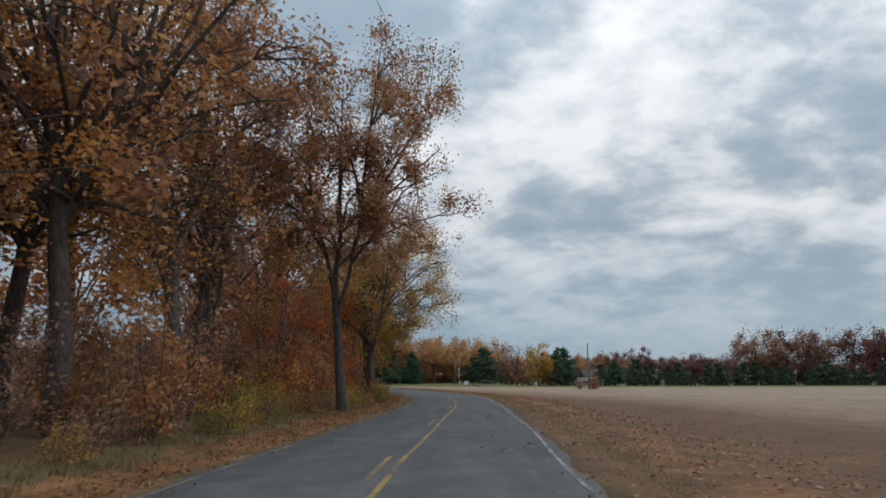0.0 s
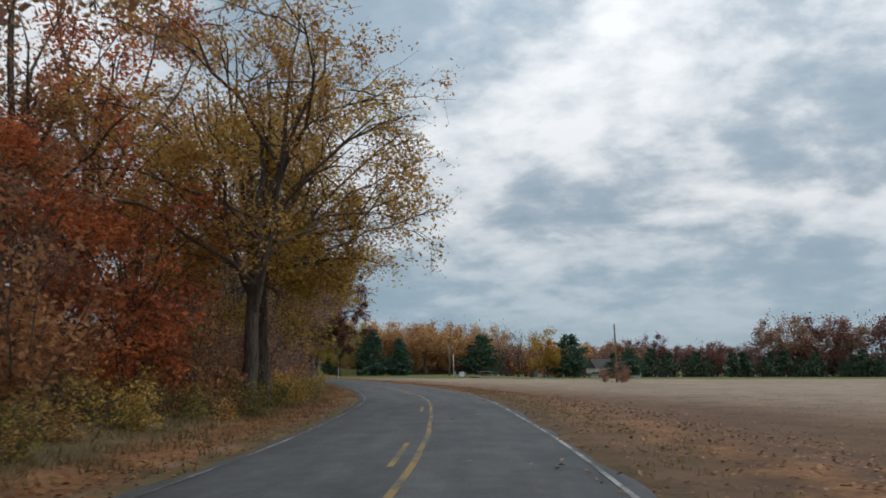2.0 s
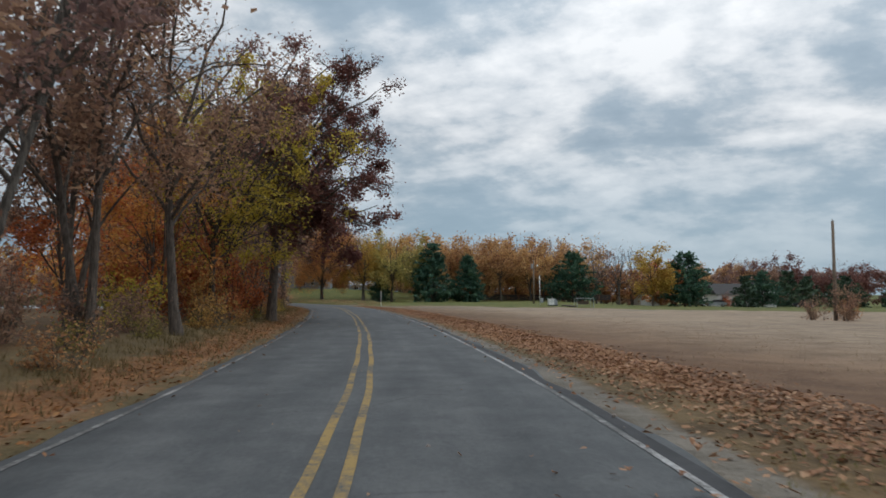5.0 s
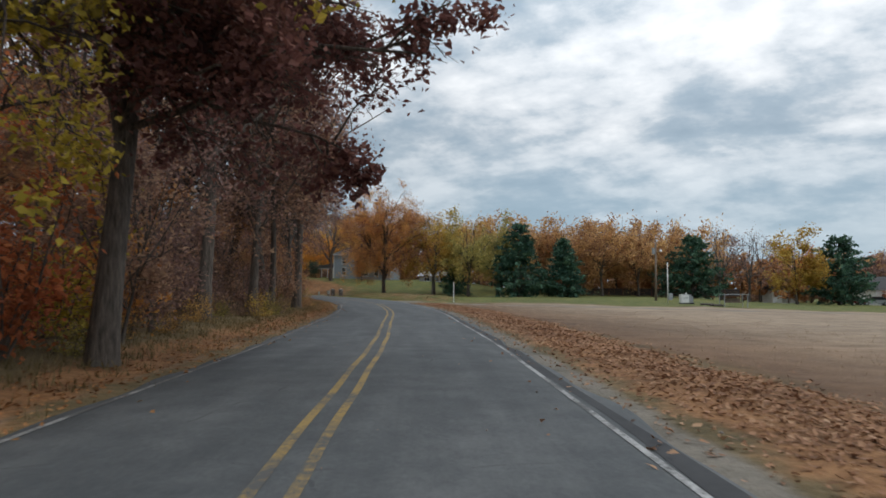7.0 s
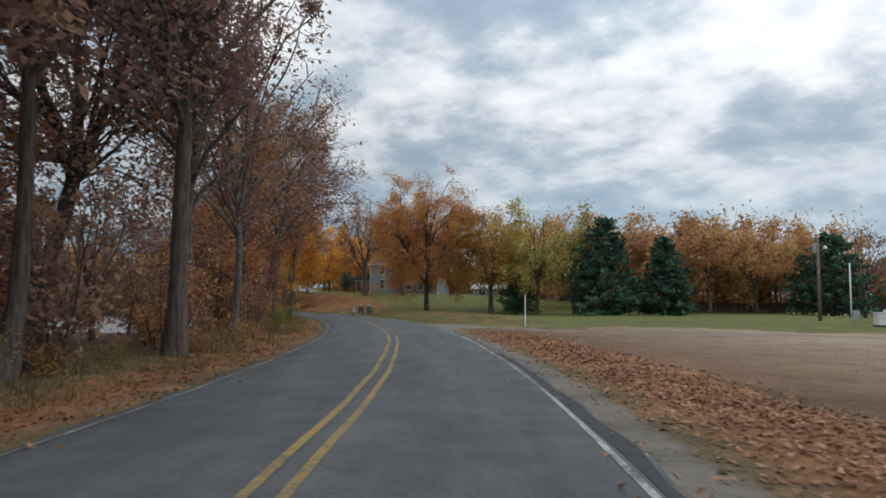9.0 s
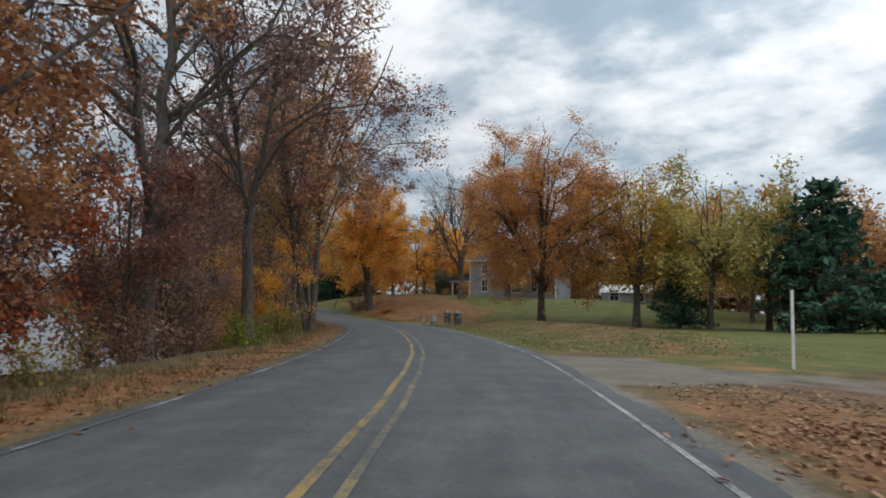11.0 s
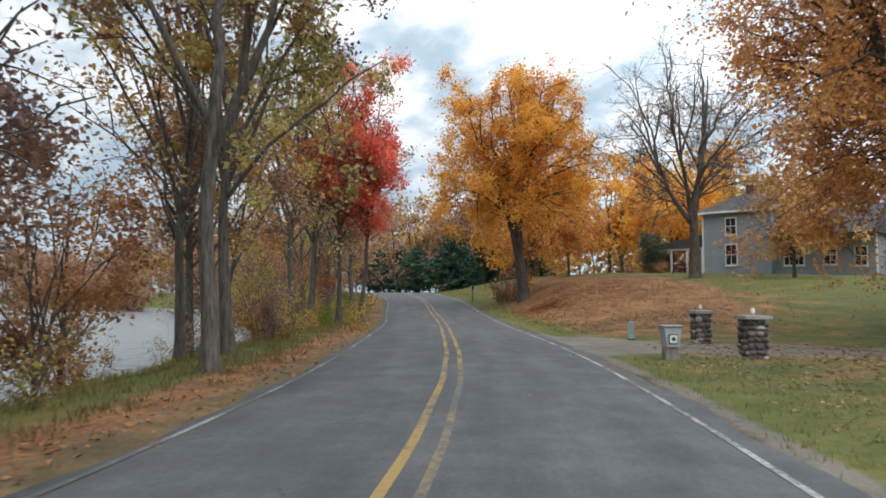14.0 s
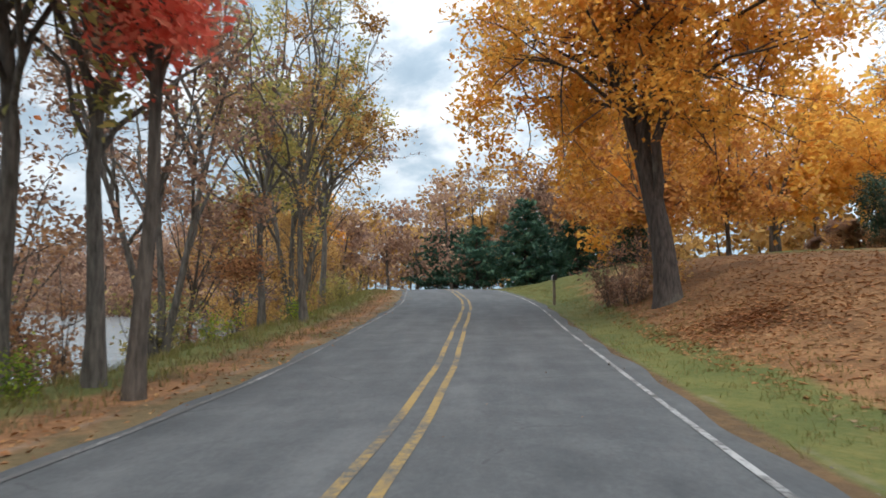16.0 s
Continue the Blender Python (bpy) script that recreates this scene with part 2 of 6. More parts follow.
def asphalt_material():
    m, nt, b = material("worn_asphalt", 0.86)
    s, lat = attribute(nt, "along"), attribute(nt, "across")
    v = nt.nodes.new("ShaderNodeCombineXYZ")
    nt.links.new(math_node(nt, "MULTIPLY", s, 0.11), v.inputs[0])
    nt.links.new(lat, v.inputs[1])
    v2 = nt.nodes.new("ShaderNodeCombineXYZ")
    nt.links.new(s, v2.inputs[0]); nt.links.new(lat, v2.inputs[1])
    streak = noise_node(nt, 1.4, 5, 0.6, v.outputs[0])
    blotch = noise_node(nt, 1.1, 6, 0.68, v2.outputs[0])
    grit = noise_node(nt, 17, 5, 0.8, v2.outputs[0])
    r = ramp_node(nt, [(0.46, (0.054, 0.058, 0.061)), (0.60, (0.084, 0.088, 0.091)), (0.74, (0.128, 0.131, 0.132))])
    f = math_node(nt, "MULTIPLY_ADD", streak.outputs["Fac"], 0.36)
    g = math_node(nt, "MULTIPLY_ADD", blotch.outputs["Fac"], 0.47)
    nt.links.new(g, f.node.inputs[2])
    nt.links.new(math_node(nt, "MULTIPLY", grit.outputs["Fac"], 0.40), g.node.inputs[2])
    nt.links.new(f, r.inputs[0])
    # sealed cracks, long and across
    warp = noise_node(nt, 0.8, 3, 0.5, v2.outputs[0])
    add = nt.nodes.new("ShaderNodeVectorMath"); add.operation = "MULTIPLY_ADD"
    nt.links.new(warp.outputs["Color"], add.inputs[0]); add.inputs[1].default_value = (0.5, 0.5, 0)
    nt.links.new(v2.outputs[0], add.inputs[2])
    vor = nt.nodes.new("ShaderNodeTexVoronoi"); vor.feature = "DISTANCE_TO_EDGE"; vor.inputs["Scale"].default_value = 0.23
    nt.links.new(add.outputs[0], vor.inputs["Vector"])
    crack = math_node(nt, "LESS_THAN", vor.outputs["Distance"], 0.0035)
    some = math_node(nt, "GREATER_THAN", blotch.outputs["Fac"], 0.54)
    crack = math_node(nt, "MULTIPLY", math_node(nt, "MULTIPLY", crack, some), 0.4)
    col = mix_node(nt, crack, r.outputs[0], (0.022, 0.022, 0.023))
    nt.links.new(col, b.inputs["Base Color"])
    bump_node(nt, grit.outputs["Fac"], b, 0.5, 0.008)
    return m


def paint_material(name, colour, worn):
    """Road paint, rubbed through to the asphalt."""
    m, nt, b = material(name, 0.75)
    geo = nt.nodes.new("ShaderNodeNewGeometry").outputs["Position"]
    n1, n2 = noise_node(nt, 0.7, 4, 0.6, geo), noise_node(nt, 14, 4, 0.7, geo)
    f = math_node(nt, "MULTIPLY_ADD", n2.outputs["Fac"], 0.6)
    nt.links.new(math_node(nt, "MULTIPLY", n1.outputs["Fac"], 0.7), f.node.inputs[2])
    f = math_node(nt, "MULTIPLY", math_node(nt, "SUBTRACT", f, worn), 6.0, True)
    nt.links.new(mix_node(nt, f, (0.095, 0.093, 0.09), colour), b.inputs["Base Color"])
    return m


def ground_material():
    """Stubble field, mown lawn, wood floor, gravel and verge, parted by what lies where."""
    m, nt, b = material("ground_cover", 0.95)
    geo = nt.nodes.new("ShaderNodeNewGeometry").outputs["Position"]
    big, mid, fine = noise_node(nt, 0.07, 4, 0.55, geo), noise_node(nt, 0.8, 5, 0.6, geo), noise_node(nt, 9, 5, 0.7, geo)
    both = math_node(nt, "MULTIPLY_ADD", fine.outputs["Fac"], 0.5)
    nt.links.new(math_node(nt, "MULTIPLY", mid.outputs["Fac"], 0.6), both.node.inputs[2])
    rows = nt.nodes.new("ShaderNodeTexWave"); rows.bands_direction = "X"
    rows.inputs["Scale"].default_value, rows.inputs["Distortion"].default_value, rows.inputs["Detail"].default_value = 0.16, 3.5, 3
    mp = nt.nodes.new("ShaderNodeMapping"); mp.inputs["Rotation"].default_value = (0, 0, 1.25)
    nt.links.new(geo, mp.inputs[0]); nt.links.new(mp.outputs[0], rows.inputs[0])

    def zone(stops, src=both):
        r = ramp_node(nt, stops)
        nt.links.new(src, r.inputs[0])
        return r.outputs[0]

    wood = zone([(0.32, (0.045, 0.030, 0.018)), (0.55, (0.12, 0.075, 0.038)), (0.75, (0.21, 0.125, 0.055))])
    field = zone([(0.30, (0.115, 0.080, 0.055)), (0.52, (0.255, 0.190, 0.135)), (0.74, (0.42, 0.33, 0.245))])
    field = mix_node(nt, math_node(nt, "MULTIPLY", rows.outputs["Fac"], 0.5), field, (0.36, 0.275, 0.20))
    tan = zone([(0.40, (0.095, 0.052, 0.030)), (0.62, (0.18, 0.104, 0.06))])
    field = mix_node(nt, attribute(nt, "soil"), field, tan)
    lawn = zone([(0.32, (0.055, 0.075, 0.018)), (0.52, (0.10, 0.115, 0.030)), (0.72, (0.19, 0.165, 0.05))])
    leafy = zone([(0.40, (0.10, 0.046, 0.02)), (0.53, (0.205, 0.096, 0.041)), (0.68, (0.35, 0.18, 0.082))])
    gravel = zone([(0.35, (0.105, 0.093, 0.076)), (0.65, (0.225, 0.20, 0.168))])
    verge = zone([(0.34, (0.065, 0.053, 0.024)), (0.52, (0.13, 0.095, 0.047)), (0.72, (0.22, 0.155, 0.08))])

    def ragged(name, spread=0.9):
        a = math_node(nt, "MULTIPLY_ADD", mid.outputs["Fac"], spread)
        nt.links.new(attribute(nt, name), a.node.inputs[2])
        return math_node(nt, "MULTIPLY", math_node(nt, "SUBTRACT", a, 0.5 + spread * 0.38), 3.5, True)

    col = mix_node(nt, ragged("field", 0.3), wood, field)
    col = mix_node(nt, ragged("lawn", 0.5), col, lawn)
    col = mix_node(nt, ragged("verge", 0.5), col, verge)
    leaf_f = math_node(nt, "MULTIPLY", ragged("leafy", 1.2), 0.92)
    col = mix_node(nt, leaf_f, col, leafy)
    col = mix_node(nt, ragged("gravel", 0.7), col, gravel)
    tint = ramp_node(nt, [(0.3, (0.80, 0.80, 0.80)), (0.7, (1.12, 1.10, 1.06))])
    nt.links.new(big.outputs["Fac"], tint.inputs[0])
    mul = nt.nodes.new("ShaderNodeMix"); mul.data_type, mul.blend_type = "RGBA", "MULTIPLY"
    mul.inputs["Factor"].default_value = 1.0
    nt.links.new(col, mul.inputs["A"]); nt.links.new(tint.outputs[0], mul.inputs["B"])
    nt.links.new(mul.outputs["Result"], b.inputs["Base Color"])
    bump_node(nt, both, b, 0.8, 0.12)
    return m


def water_material():
    m, nt, b = material("lake_water", 0.26)
    b.inputs["Base Color"].default_value = (0.16, 0.17, 0.17, 1)
    b.inputs["Specular IOR Level"].default_value = 0.6
    geo = nt.nodes.new("ShaderNodeNewGeometry").outputs["Position"]
    bump_node(nt, noise_node(nt, 1.6, 3, 0.5, geo).outputs["Fac"], b, 0.8, 0.4)
    return m


ASPHALT, GROUND, WATER = asphalt_material(), ground_material(), water_material()
DARK_ASPHALT = plain("dark_patching_asphalt", (0.062, 0.062, 0.064), (0.035, 0.035, 0.037), 0.9, 1.2)
SEAL = plain("crack_sealant", (0.022, 0.022, 0.023), (0.014, 0.014, 0.015), 0.6, 3)
WHITE_LINE = paint_material("worn_white_paint", (0.40, 0.395, 0.385), 0.57)
FADED_LINE = paint_material("faded_white_paint", (0.32, 0.315, 0.305), 0.63)
YELLOW_LINE = paint_material("worn_yellow_paint", (0.32, 0.215, 0.075), 0.54)
FADED_YELLOW = paint_material("faded_yellow_paint", (0.24, 0.19, 0.10), 0.60)
STONE = plain("field_stone", (0.30, 0.26, 0.23), (0.10, 0.085, 0.08), 0.85, 5)
MORTAR = plain("mortar", (0.20, 0.18, 0.165), (0.11, 0.10, 0.09), 0.9, 9)
SLAB = plain("grey_cap_stone", (0.38, 0.37, 0.35), (0.22, 0.21, 0.2), 0.8, 5)
WOOD_POLE = plain("weathered_pole_wood", (0.22, 0.17, 0.13), (0.11, 0.085, 0.065), 0.85, 4)
WHITE = plain("white_paint", (0.78, 0.78, 0.76), (0.62, 0.62, 0.6), 0.5, 2)
GREYPAINT = plain("grey_painted_wood", (0.36, 0.38, 0.39), (0.27, 0.29, 0.30), 0.65, 3)
SIDING = plain("blue_grey_siding", (0.27, 0.31, 0.34), (0.22, 0.255, 0.285), 0.65, 1.5)
SHINGLE = plain("dark_roof_shingle", (0.085, 0.08, 0.08), (0.045, 0.043, 0.043), 0.9, 7)
PALE_ROOF = plain("pale_metal_roof", (0.62, 0.63, 0.64), (0.45, 0.46, 0.47), 0.4, 2, 0.3)
GLASS = plain("window_glass", (0.03, 0.035, 0.04), (0.02, 0.022, 0.025), 0.08, 1, 0.0, 0.0)
PEDESTAL = plain("pale_green_enamel", (0.40, 0.47, 0.42), (0.30, 0.36, 0.32), 0.5, 3)
DARK = plain("dark_plastic", (0.03, 0.03, 0.032), (0.018, 0.018, 0.02), 0.5, 4)
GALV = plain("galvanised_metal", (0.42, 0.43, 0.44), (0.3, 0.31, 0.32), 0.4, 5, 0.6)
RUBBER = plain("tyre_rubber", (0.02, 0.02, 0.02), (0.012, 0.012, 0.012), 0.85, 5)
BRICK_RED = plain("red_brown_wood", (0.17, 0.075, 0.055), (0.10, 0.045, 0.035), 0.8, 3)


# ---- the lie of the land ----
ROAD = np.array([(-1.6, -60), (-1.4, -30), (-1.1, 4.0), (-0.3, 22.0), (0.4, 40.0), (-0.15, 57.9), (-2.7, 75.7), (-6.5, 93.2), (-10.9, 110.6), (-15.9, 127.8),
                 (-22.4, 144.5), (-30.1, 159.5), (-39.2, 173.7), (-49.4, 186.0), (-60.1, 197.4), (-74.0, 211.0), (-91.0, 223.5), (-115.0, 232.0), (-150.0, 236.0), (-200.0, 236.0)])


def smooth_line(ctrl, step):
    """A Catmull-Rom line through the control points, cut into even steps."""
    p = np.vstack([2 * ctrl[0] - ctrl[1], ctrl, 2 * ctrl[-1] - ctrl[-2]])
    out = []
    for i in range(1, len(p) - 2):
        t = np.linspace(0, 1, 40, endpoint=False)[:, None]
        a, b, c, d = p[i - 1], p[i], p[i + 1], p[i + 2]
        out.append(0.5 * (2 * b + (c - a) * t + (2 * a - 5 * b + 4 * c - d) * t**2 + (3 * b - a - 3 * c + d) * t**3))
    q = np.vstack(out)
    run = np.r_[0, np.cumsum(np.linalg.norm(np.diff(q, axis=0), axis=1))]
    s = np.arange(0, run[-1], step)
    return np.stack([np.interp(s, run, q[:, 0]), np.interp(s, run, q[:, 1])], 1), s


LINE, LINE_S = smooth_line(ROAD, 1.0)
LINE_S = LINE_S - LINE_S[np.argmin(np.abs(LINE[:, 1]))]       # zero beside the first camera
TANGENT = np.gradient(LINE, axis=0)
TANGENT /= np.linalg.norm(TANGENT, axis=1, keepdims=True)
NORMAL = np.stack([TANGENT[:, 1], -TANGENT[:, 0]], 1)          # to the right of the way


def road_coords(x, y):
    """Distance along the road and to its right, for arrays of places."""
    pts = np.stack([np.ravel(x), np.ravel(y)], 1).astype(float)
    s, lat = np.empty(len(pts)), np.empty(len(pts))
    for i in range(0, len(pts), 4000):
        c = pts[i:i + 4000]
        k = ((c[:, None, :] - LINE[None]) ** 2).sum(-1).argmin(1)
        off = c - LINE[k]
        s[i:i + 4000] = LINE_S[k] + (off * TANGENT[k]).sum(1)
        side = (off * NORMAL[k]).sum(1)
        lat[i:i + 4000] = np.where(side >= 0, 1, -1) * np.linalg.norm(off, axis=1)
        near = np.abs(lat[i:i + 4000]) < 40
        lat[i:i + 4000] = np.where(near, side, lat[i:i + 4000])
    return s, lat


def road_point(s, lat):
    k = np.interp(s, LINE_S, np.arange(len(LINE_S)))
    i = np.arange(len(LINE_S))
    p = [np.interp(k, i, LINE[:, a]) for a in (0, 1)]
    n = [np.interp(k, i, NORMAL[:, a]) for a in (0, 1)]
    return p[0] + n[0] * lat, p[1] + n[1] * lat


def step01(v, a, b):
    t = np.clip((np.asarray(v, float) - a) / (b - a), 0, 1)
    return t * t * (3 - 2 * t)


def road_height(s):
    return 1.35 * step01(s, 203, 248)


WATER_Z = -1.15


def land(x, y, coords=None):
    """Height of the ground."""
    x, y = np.asarray(x, float).ravel(), np.asarray(y, float).ravel()
    s, lat = coords if coords is not None else road_coords(x, y)
    base = road_height(s) * np.where(lat > 0, 1 - step01(lat, 25, 80), 1 - step01(-lat, 4, 12))
    z = base - 0.05 + 0 * x
    right = step01(lat, 3.4, 8)
    # field falls away gently from the road
    fall = np.clip(lat - 5, 0, 200) * 0.0115 + 0.25 * step01(lat, 3.5, 9)
    z -= fall * right * (1 - step01(s, 140, 165) * (1 - step01(x, 0, 30)))
    # knoll with the farmhouse
    d = np.hypot((x + 48) * 0.9, y - 228)
    z += 2.2 * (1 - step01(d, 11, 40)) * step01(lat, 3.5, 9)
    z += 0.25 * (1 - step01(np.hypot(x + 60, y - 206), 3, 10)) * step01(lat, 3.5, 8)
    # leaf-strewn swell of the lawn beside the road
    z += 0.5 * np.exp(-((lat - 9.5) / 3.2) ** 2) * step01(s, 157, 166) * (1 - step01(s, 183, 190))
    # verge, then the wood floor, on the left; the lake bank further on
    left = step01(-lat, 3.2, 7)
    z += left * 0.30 * (1 - step01(s, 110, 150))
    lake = step01(s, 146, 160) * step01(-lat, 5.0, 11.5)
    z -= 2.3 * lake * (1 - step01(-lat, 150, 175))
    z -= 0.07 * (1 - step01(np.abs(lat), 2.2, 3.0))
    rough = np.sin(x * 0.9 + 1.3 * np.sin(y * 0.7)) * np.cos(y * 0.8 + np.sin(x * 0.5))
    z += 0.05 * rough * step01(np.abs(lat), 3.6, 6)
    return z


def ground_z(x, y):
    return float(land([x], [y])[0])


def mesh_object(name, verts, faces, mat, smooth=True, parent=None):
    """One mesh from arrays; all faces with the same number of corners."""
    me = bpy.data.meshes.new(name)
    verts, faces = np.asarray(verts, np.float32), np.asarray(faces, np.int32)
    n, k = faces.shape
    me.vertices.add(len(verts)); me.vertices.foreach_set("co", verts.ravel())
    me.loops.add(n * k); me.loops.foreach_set("vertex_index", faces.ravel())
    me.polygons.add(n)
    me.polygons.foreach_set("loop_start", np.arange(0, n * k, k, dtype=np.int32))
    me.polygons.foreach_set("use_smooth", np.full(n, smooth, dtype=bool))
    me.update(calc_edges=True)
    me.materials.append(mat)
    ob = new(name, me)
    ob.parent = parent
    return ob


def float_layer(me, name, values):
    me.attributes.new(name, "FLOAT", "POINT").data.foreach_set("value", np.asarray(values, np.float32))


def spaced(a, fine0, fine1, b, step):
    near = np.arange(fine0, fine1 + 1e-6, step)
    out_lo, out_hi, w, p = [], [], step, fine0
    while p > a:
        w *= 1.28; p -= w; out_lo.append(max(p, a))
    w, p = step, near[-1]
    while p < b:
        w *= 1.28; p += w; out_hi.append(min(p, b))
    return np.r_[out_lo[::-1], near, out_hi]


def build_ground():
    xs, ys = spaced(-2600, -120, 50, 2600, 1.3), spaced(-1500, -12, 246, 3200, 1.3)
    X, Y = np.meshgrid(xs, ys)
    x, y = X.ravel(), Y.ravel()
    s, lat = road_coords(x, y)
    z = land(x, y, (s, lat))
    nx, ny = len(xs), len(ys)
    i = np.arange(nx * ny).reshape(ny, nx)
    faces = np.stack([i[:-1, :-1], i[:-1, 1:], i[1:, 1:], i[1:, :-1]], -1).reshape(-1, 4)
    # beside the road the sheet is woven finer, along the road instead of north
    inner = ((np.abs(lat) < 8.0) & (s > -19) & (s < 261))[faces].all(1)
    half = np.r_[np.arange(2.4, 6.0, 0.3), np.arange(6.0, 9.7, 0.6)]
    across = np.r_[-half[::-1], 0.0, half]
    S, A = np.meshgrid(np.arange(-21, 263, 0.45), across, indexing="ij")
    fx, fy = road_point(S.ravel(), A.ravel())
    fs, fl = road_coords(fx, fy)
    fz = land(fx, fy, (fs, fl)) + np.where(np.abs(A.ravel()) > 9.4, -0.08, 0.01)
    j = np.arange(S.size).reshape(S.shape) + len(x)
    woven = np.stack([j[:-1, :-1], j[:-1, 1:], j[1:, 1:], j[1:, :-1]], -1).reshape(-1, 4)[:, ::-1]
    x, y, z, s, lat = np.r_[x, fx], np.r_[y, fy], np.r_[z, fz], np.r_[s, fs], np.r_[lat, fl]
    ob = mesh_object("ground", np.stack([x, y, z], 1), np.vstack([faces[~inner], woven]), GROUND)
    me = ob.data
    wob = 1.2 * np.sin(x * 0.31 + y * 0.17) + 0.8 * np.sin(y * 0.53 - x * 0.2)
    right = step01(lat, 0, 1)
    lawn_far = step01(s + wob, 150, 158) * right
    yard = (1 - step01(y - 0.13 * x + wob, 158, 162)) * right            # the field ends at the gardens beyond
    field = right * step01(lat + 0.4 * wob * step01(s, 30, 90), 5.5 - 3.0 * (1 - step01(s, 30, 110)), 8.0 - 4.2 * (1 - step01(s, 30, 110))) * yard * (1 - lawn_far)
    lawn = right * np.clip(1 - yard + lawn_far, 0, 1) * step01(lat, 3.0, 3.4)
    bank = (1 - right) * step01(s, 150, 176) * step01(-lat, 3.6, 4.6) * (1 - step01(-lat, 11, 15))
    lawn = np.maximum(lawn, 0.85 * bank)
    verge = np.clip((1 - step01(np.abs(lat) + 0.3 * wob, 5.5, 7.5)), 0, 1) * (1 - right * (1 - step01(s, 30, 110)) * 0.9) * (1 - right * step01(s, 157, 161) * 0.85) * (1 - 0.7 * bank)
    band = 1.15 * np.exp(-(((lat - 5.2) / 1.45) ** 2)) * step01(s, 62, 88) * (1 - step01(s, 146, 152))
    gold = 1.35 * np.exp(-((s - 213) / 17) ** 2 - ((lat - 7) / 8.5) ** 2) * step01(lat, 4.2, 5.6)
    near_l = np.exp(-(((lat + 4.0) / 1.1) ** 2)) * 0.75 * (1 - 0.5 * bank)
    lawn_l = 0.46 * np.exp(-(((lat - 8.0) / 4.5) ** 2)) * step01(s, 150, 156) * (1 - step01(s, 196, 206))
    early = 0.5 * np.exp(-(((lat - 5.0) / 1.3) ** 2)) * (1 - step01(s, 62, 88))
    leafy = np.clip(np.maximum.reduce([band, gold, near_l, lawn_l, early]) * (np.abs(lat) > 2.4), 0, 1)
    edge = np.exp(-((np.abs(lat) - 3.25) / np.where(lat > 0, 0.26 + 0.14 * step01(s, 56, 70) * (1 - step01(s, 148, 160)), 0.3)) ** 2) * np.where(lat > 0, 0.4 + 0.5 * step01(s, 56, 70) - 0.45 * step01(s, 196, 204), 0.5)
    ax, ay = road_point(153.5, 3.0)
    apron = 1 - step01(np.hypot((x - ax) * 0.75, (y - ay)), 2.8, 4.6)
    drive1 = (1 - step01(np.abs((y - ay - 0.5) - 0.10 * (x - ax)), 1.3, 2.1)) * step01(x, ax - 1, ax + 1) * (1 - step01(x, ax + 40, ax + 55))
    bx, by = road_point(193.5, 2.6)
    drive2 = (1 - step01(np.abs((y - by) - 0.42 * (x - bx)), 1.5, 2.3)) * step01(x, bx - 1, bx + 1) * (1 - step01(x, bx + 24, bx + 34))
    apron2 = 1 - step01(np.hypot(x - bx, y - by), 3.0, 4.6)
    gravel = np.maximum.reduce([edge, apron * right, drive1 * 0.62, drive2 * 0.95, apron2 * right])
    soil = np.clip(np.exp(-((lat - 6) / 9.0) ** 2) + 0.45 * (1 - step01(s, 20, 90)) * (1 - step01(lat, 10, 45)), 0, 1)
    for name, v in (("field", field), ("lawn", lawn), ("verge", verge), ("leafy", leafy), ("gravel", gravel), ("soil", soil)):
        float_layer(me, name, v)
    tagged(ob, "flat farmland with stubble field, lawn, leaf litter and wood floor", "ground", kind="structure")


def ribbon(name, mat, lats, s0, s1, lift, label, category, step=0.5, skip=None, parent=None):
    """A strip along the road between given distances to its right."""
    s = np.arange(s0, s1 + 1e-6, step)
    rows = []
    for l in lats:
        l = l(s) if callable(l) else np.full(len(s), float(l))
        x, y = road_point(s, l)
        crown = 0.035 * (1 - np.clip(np.abs(l) / 3.0, 0, 1) ** 2)
        rows.append((np.stack([x, y, road_height(s) + crown + lift - 0.02], 1), l))
    k, n = len(lats), len(s)
    verts = np.stack([r[0] for r in rows], 1).reshape(-1, 3)
    i = np.arange(n * k).reshape(n, k)
    faces = np.stack([i[:-1, :-1], i[:-1, 1:], i[1:, 1:], i[1:, :-1]], -1)
    if skip is not None:
        faces = faces[~skip(s[:-1])]
    ob = mesh_object(name, verts, faces.reshape(-1, 4), mat, True, parent)
    float_layer(ob.data, "along", np.repeat(s, k))
    float_layer(ob.data, "across", np.stack([r[1] for r in rows], 1).ravel())
    return tagged(ob, label, category, kind="structure") if parent is None else ob


MARKS = np.array([(0, -0.05, 2.82, -2.95), (22, -0.10, 2.75, -2.75), (33, 0.02, 2.52, -2.45), (45, 0.08, 2.55, -2.28), (57, 0.10, 2.72, -2.35), (82, -0.03, 2.68, -2.62), (95, -0.02, 2.77, -2.60),
                  (107, -0.03, 2.70, -2.62), (120, -0.03, 2.65, -2.68), (143, 0.12, 2.80, -2.60), (157, 0.07, 3.13, -2.64), (168, 0.06, 3.05, -2.50), (180, 0.04, 2.78, -2.38),
                  (191, -0.10, 2.70, -2.60), (203, -0.03, 2.55, -2.50), (216, 0.08, 2.78, -2.60)])


def mark(s, k):
    """How far to the right the middle, right and left lines run."""
    s = np.asarray(s, float)
    return sum(np.interp(s + d, MARKS[:, 0], MARKS[:, k]) for d in (-4, -2, 0, 2, 4)) / 5


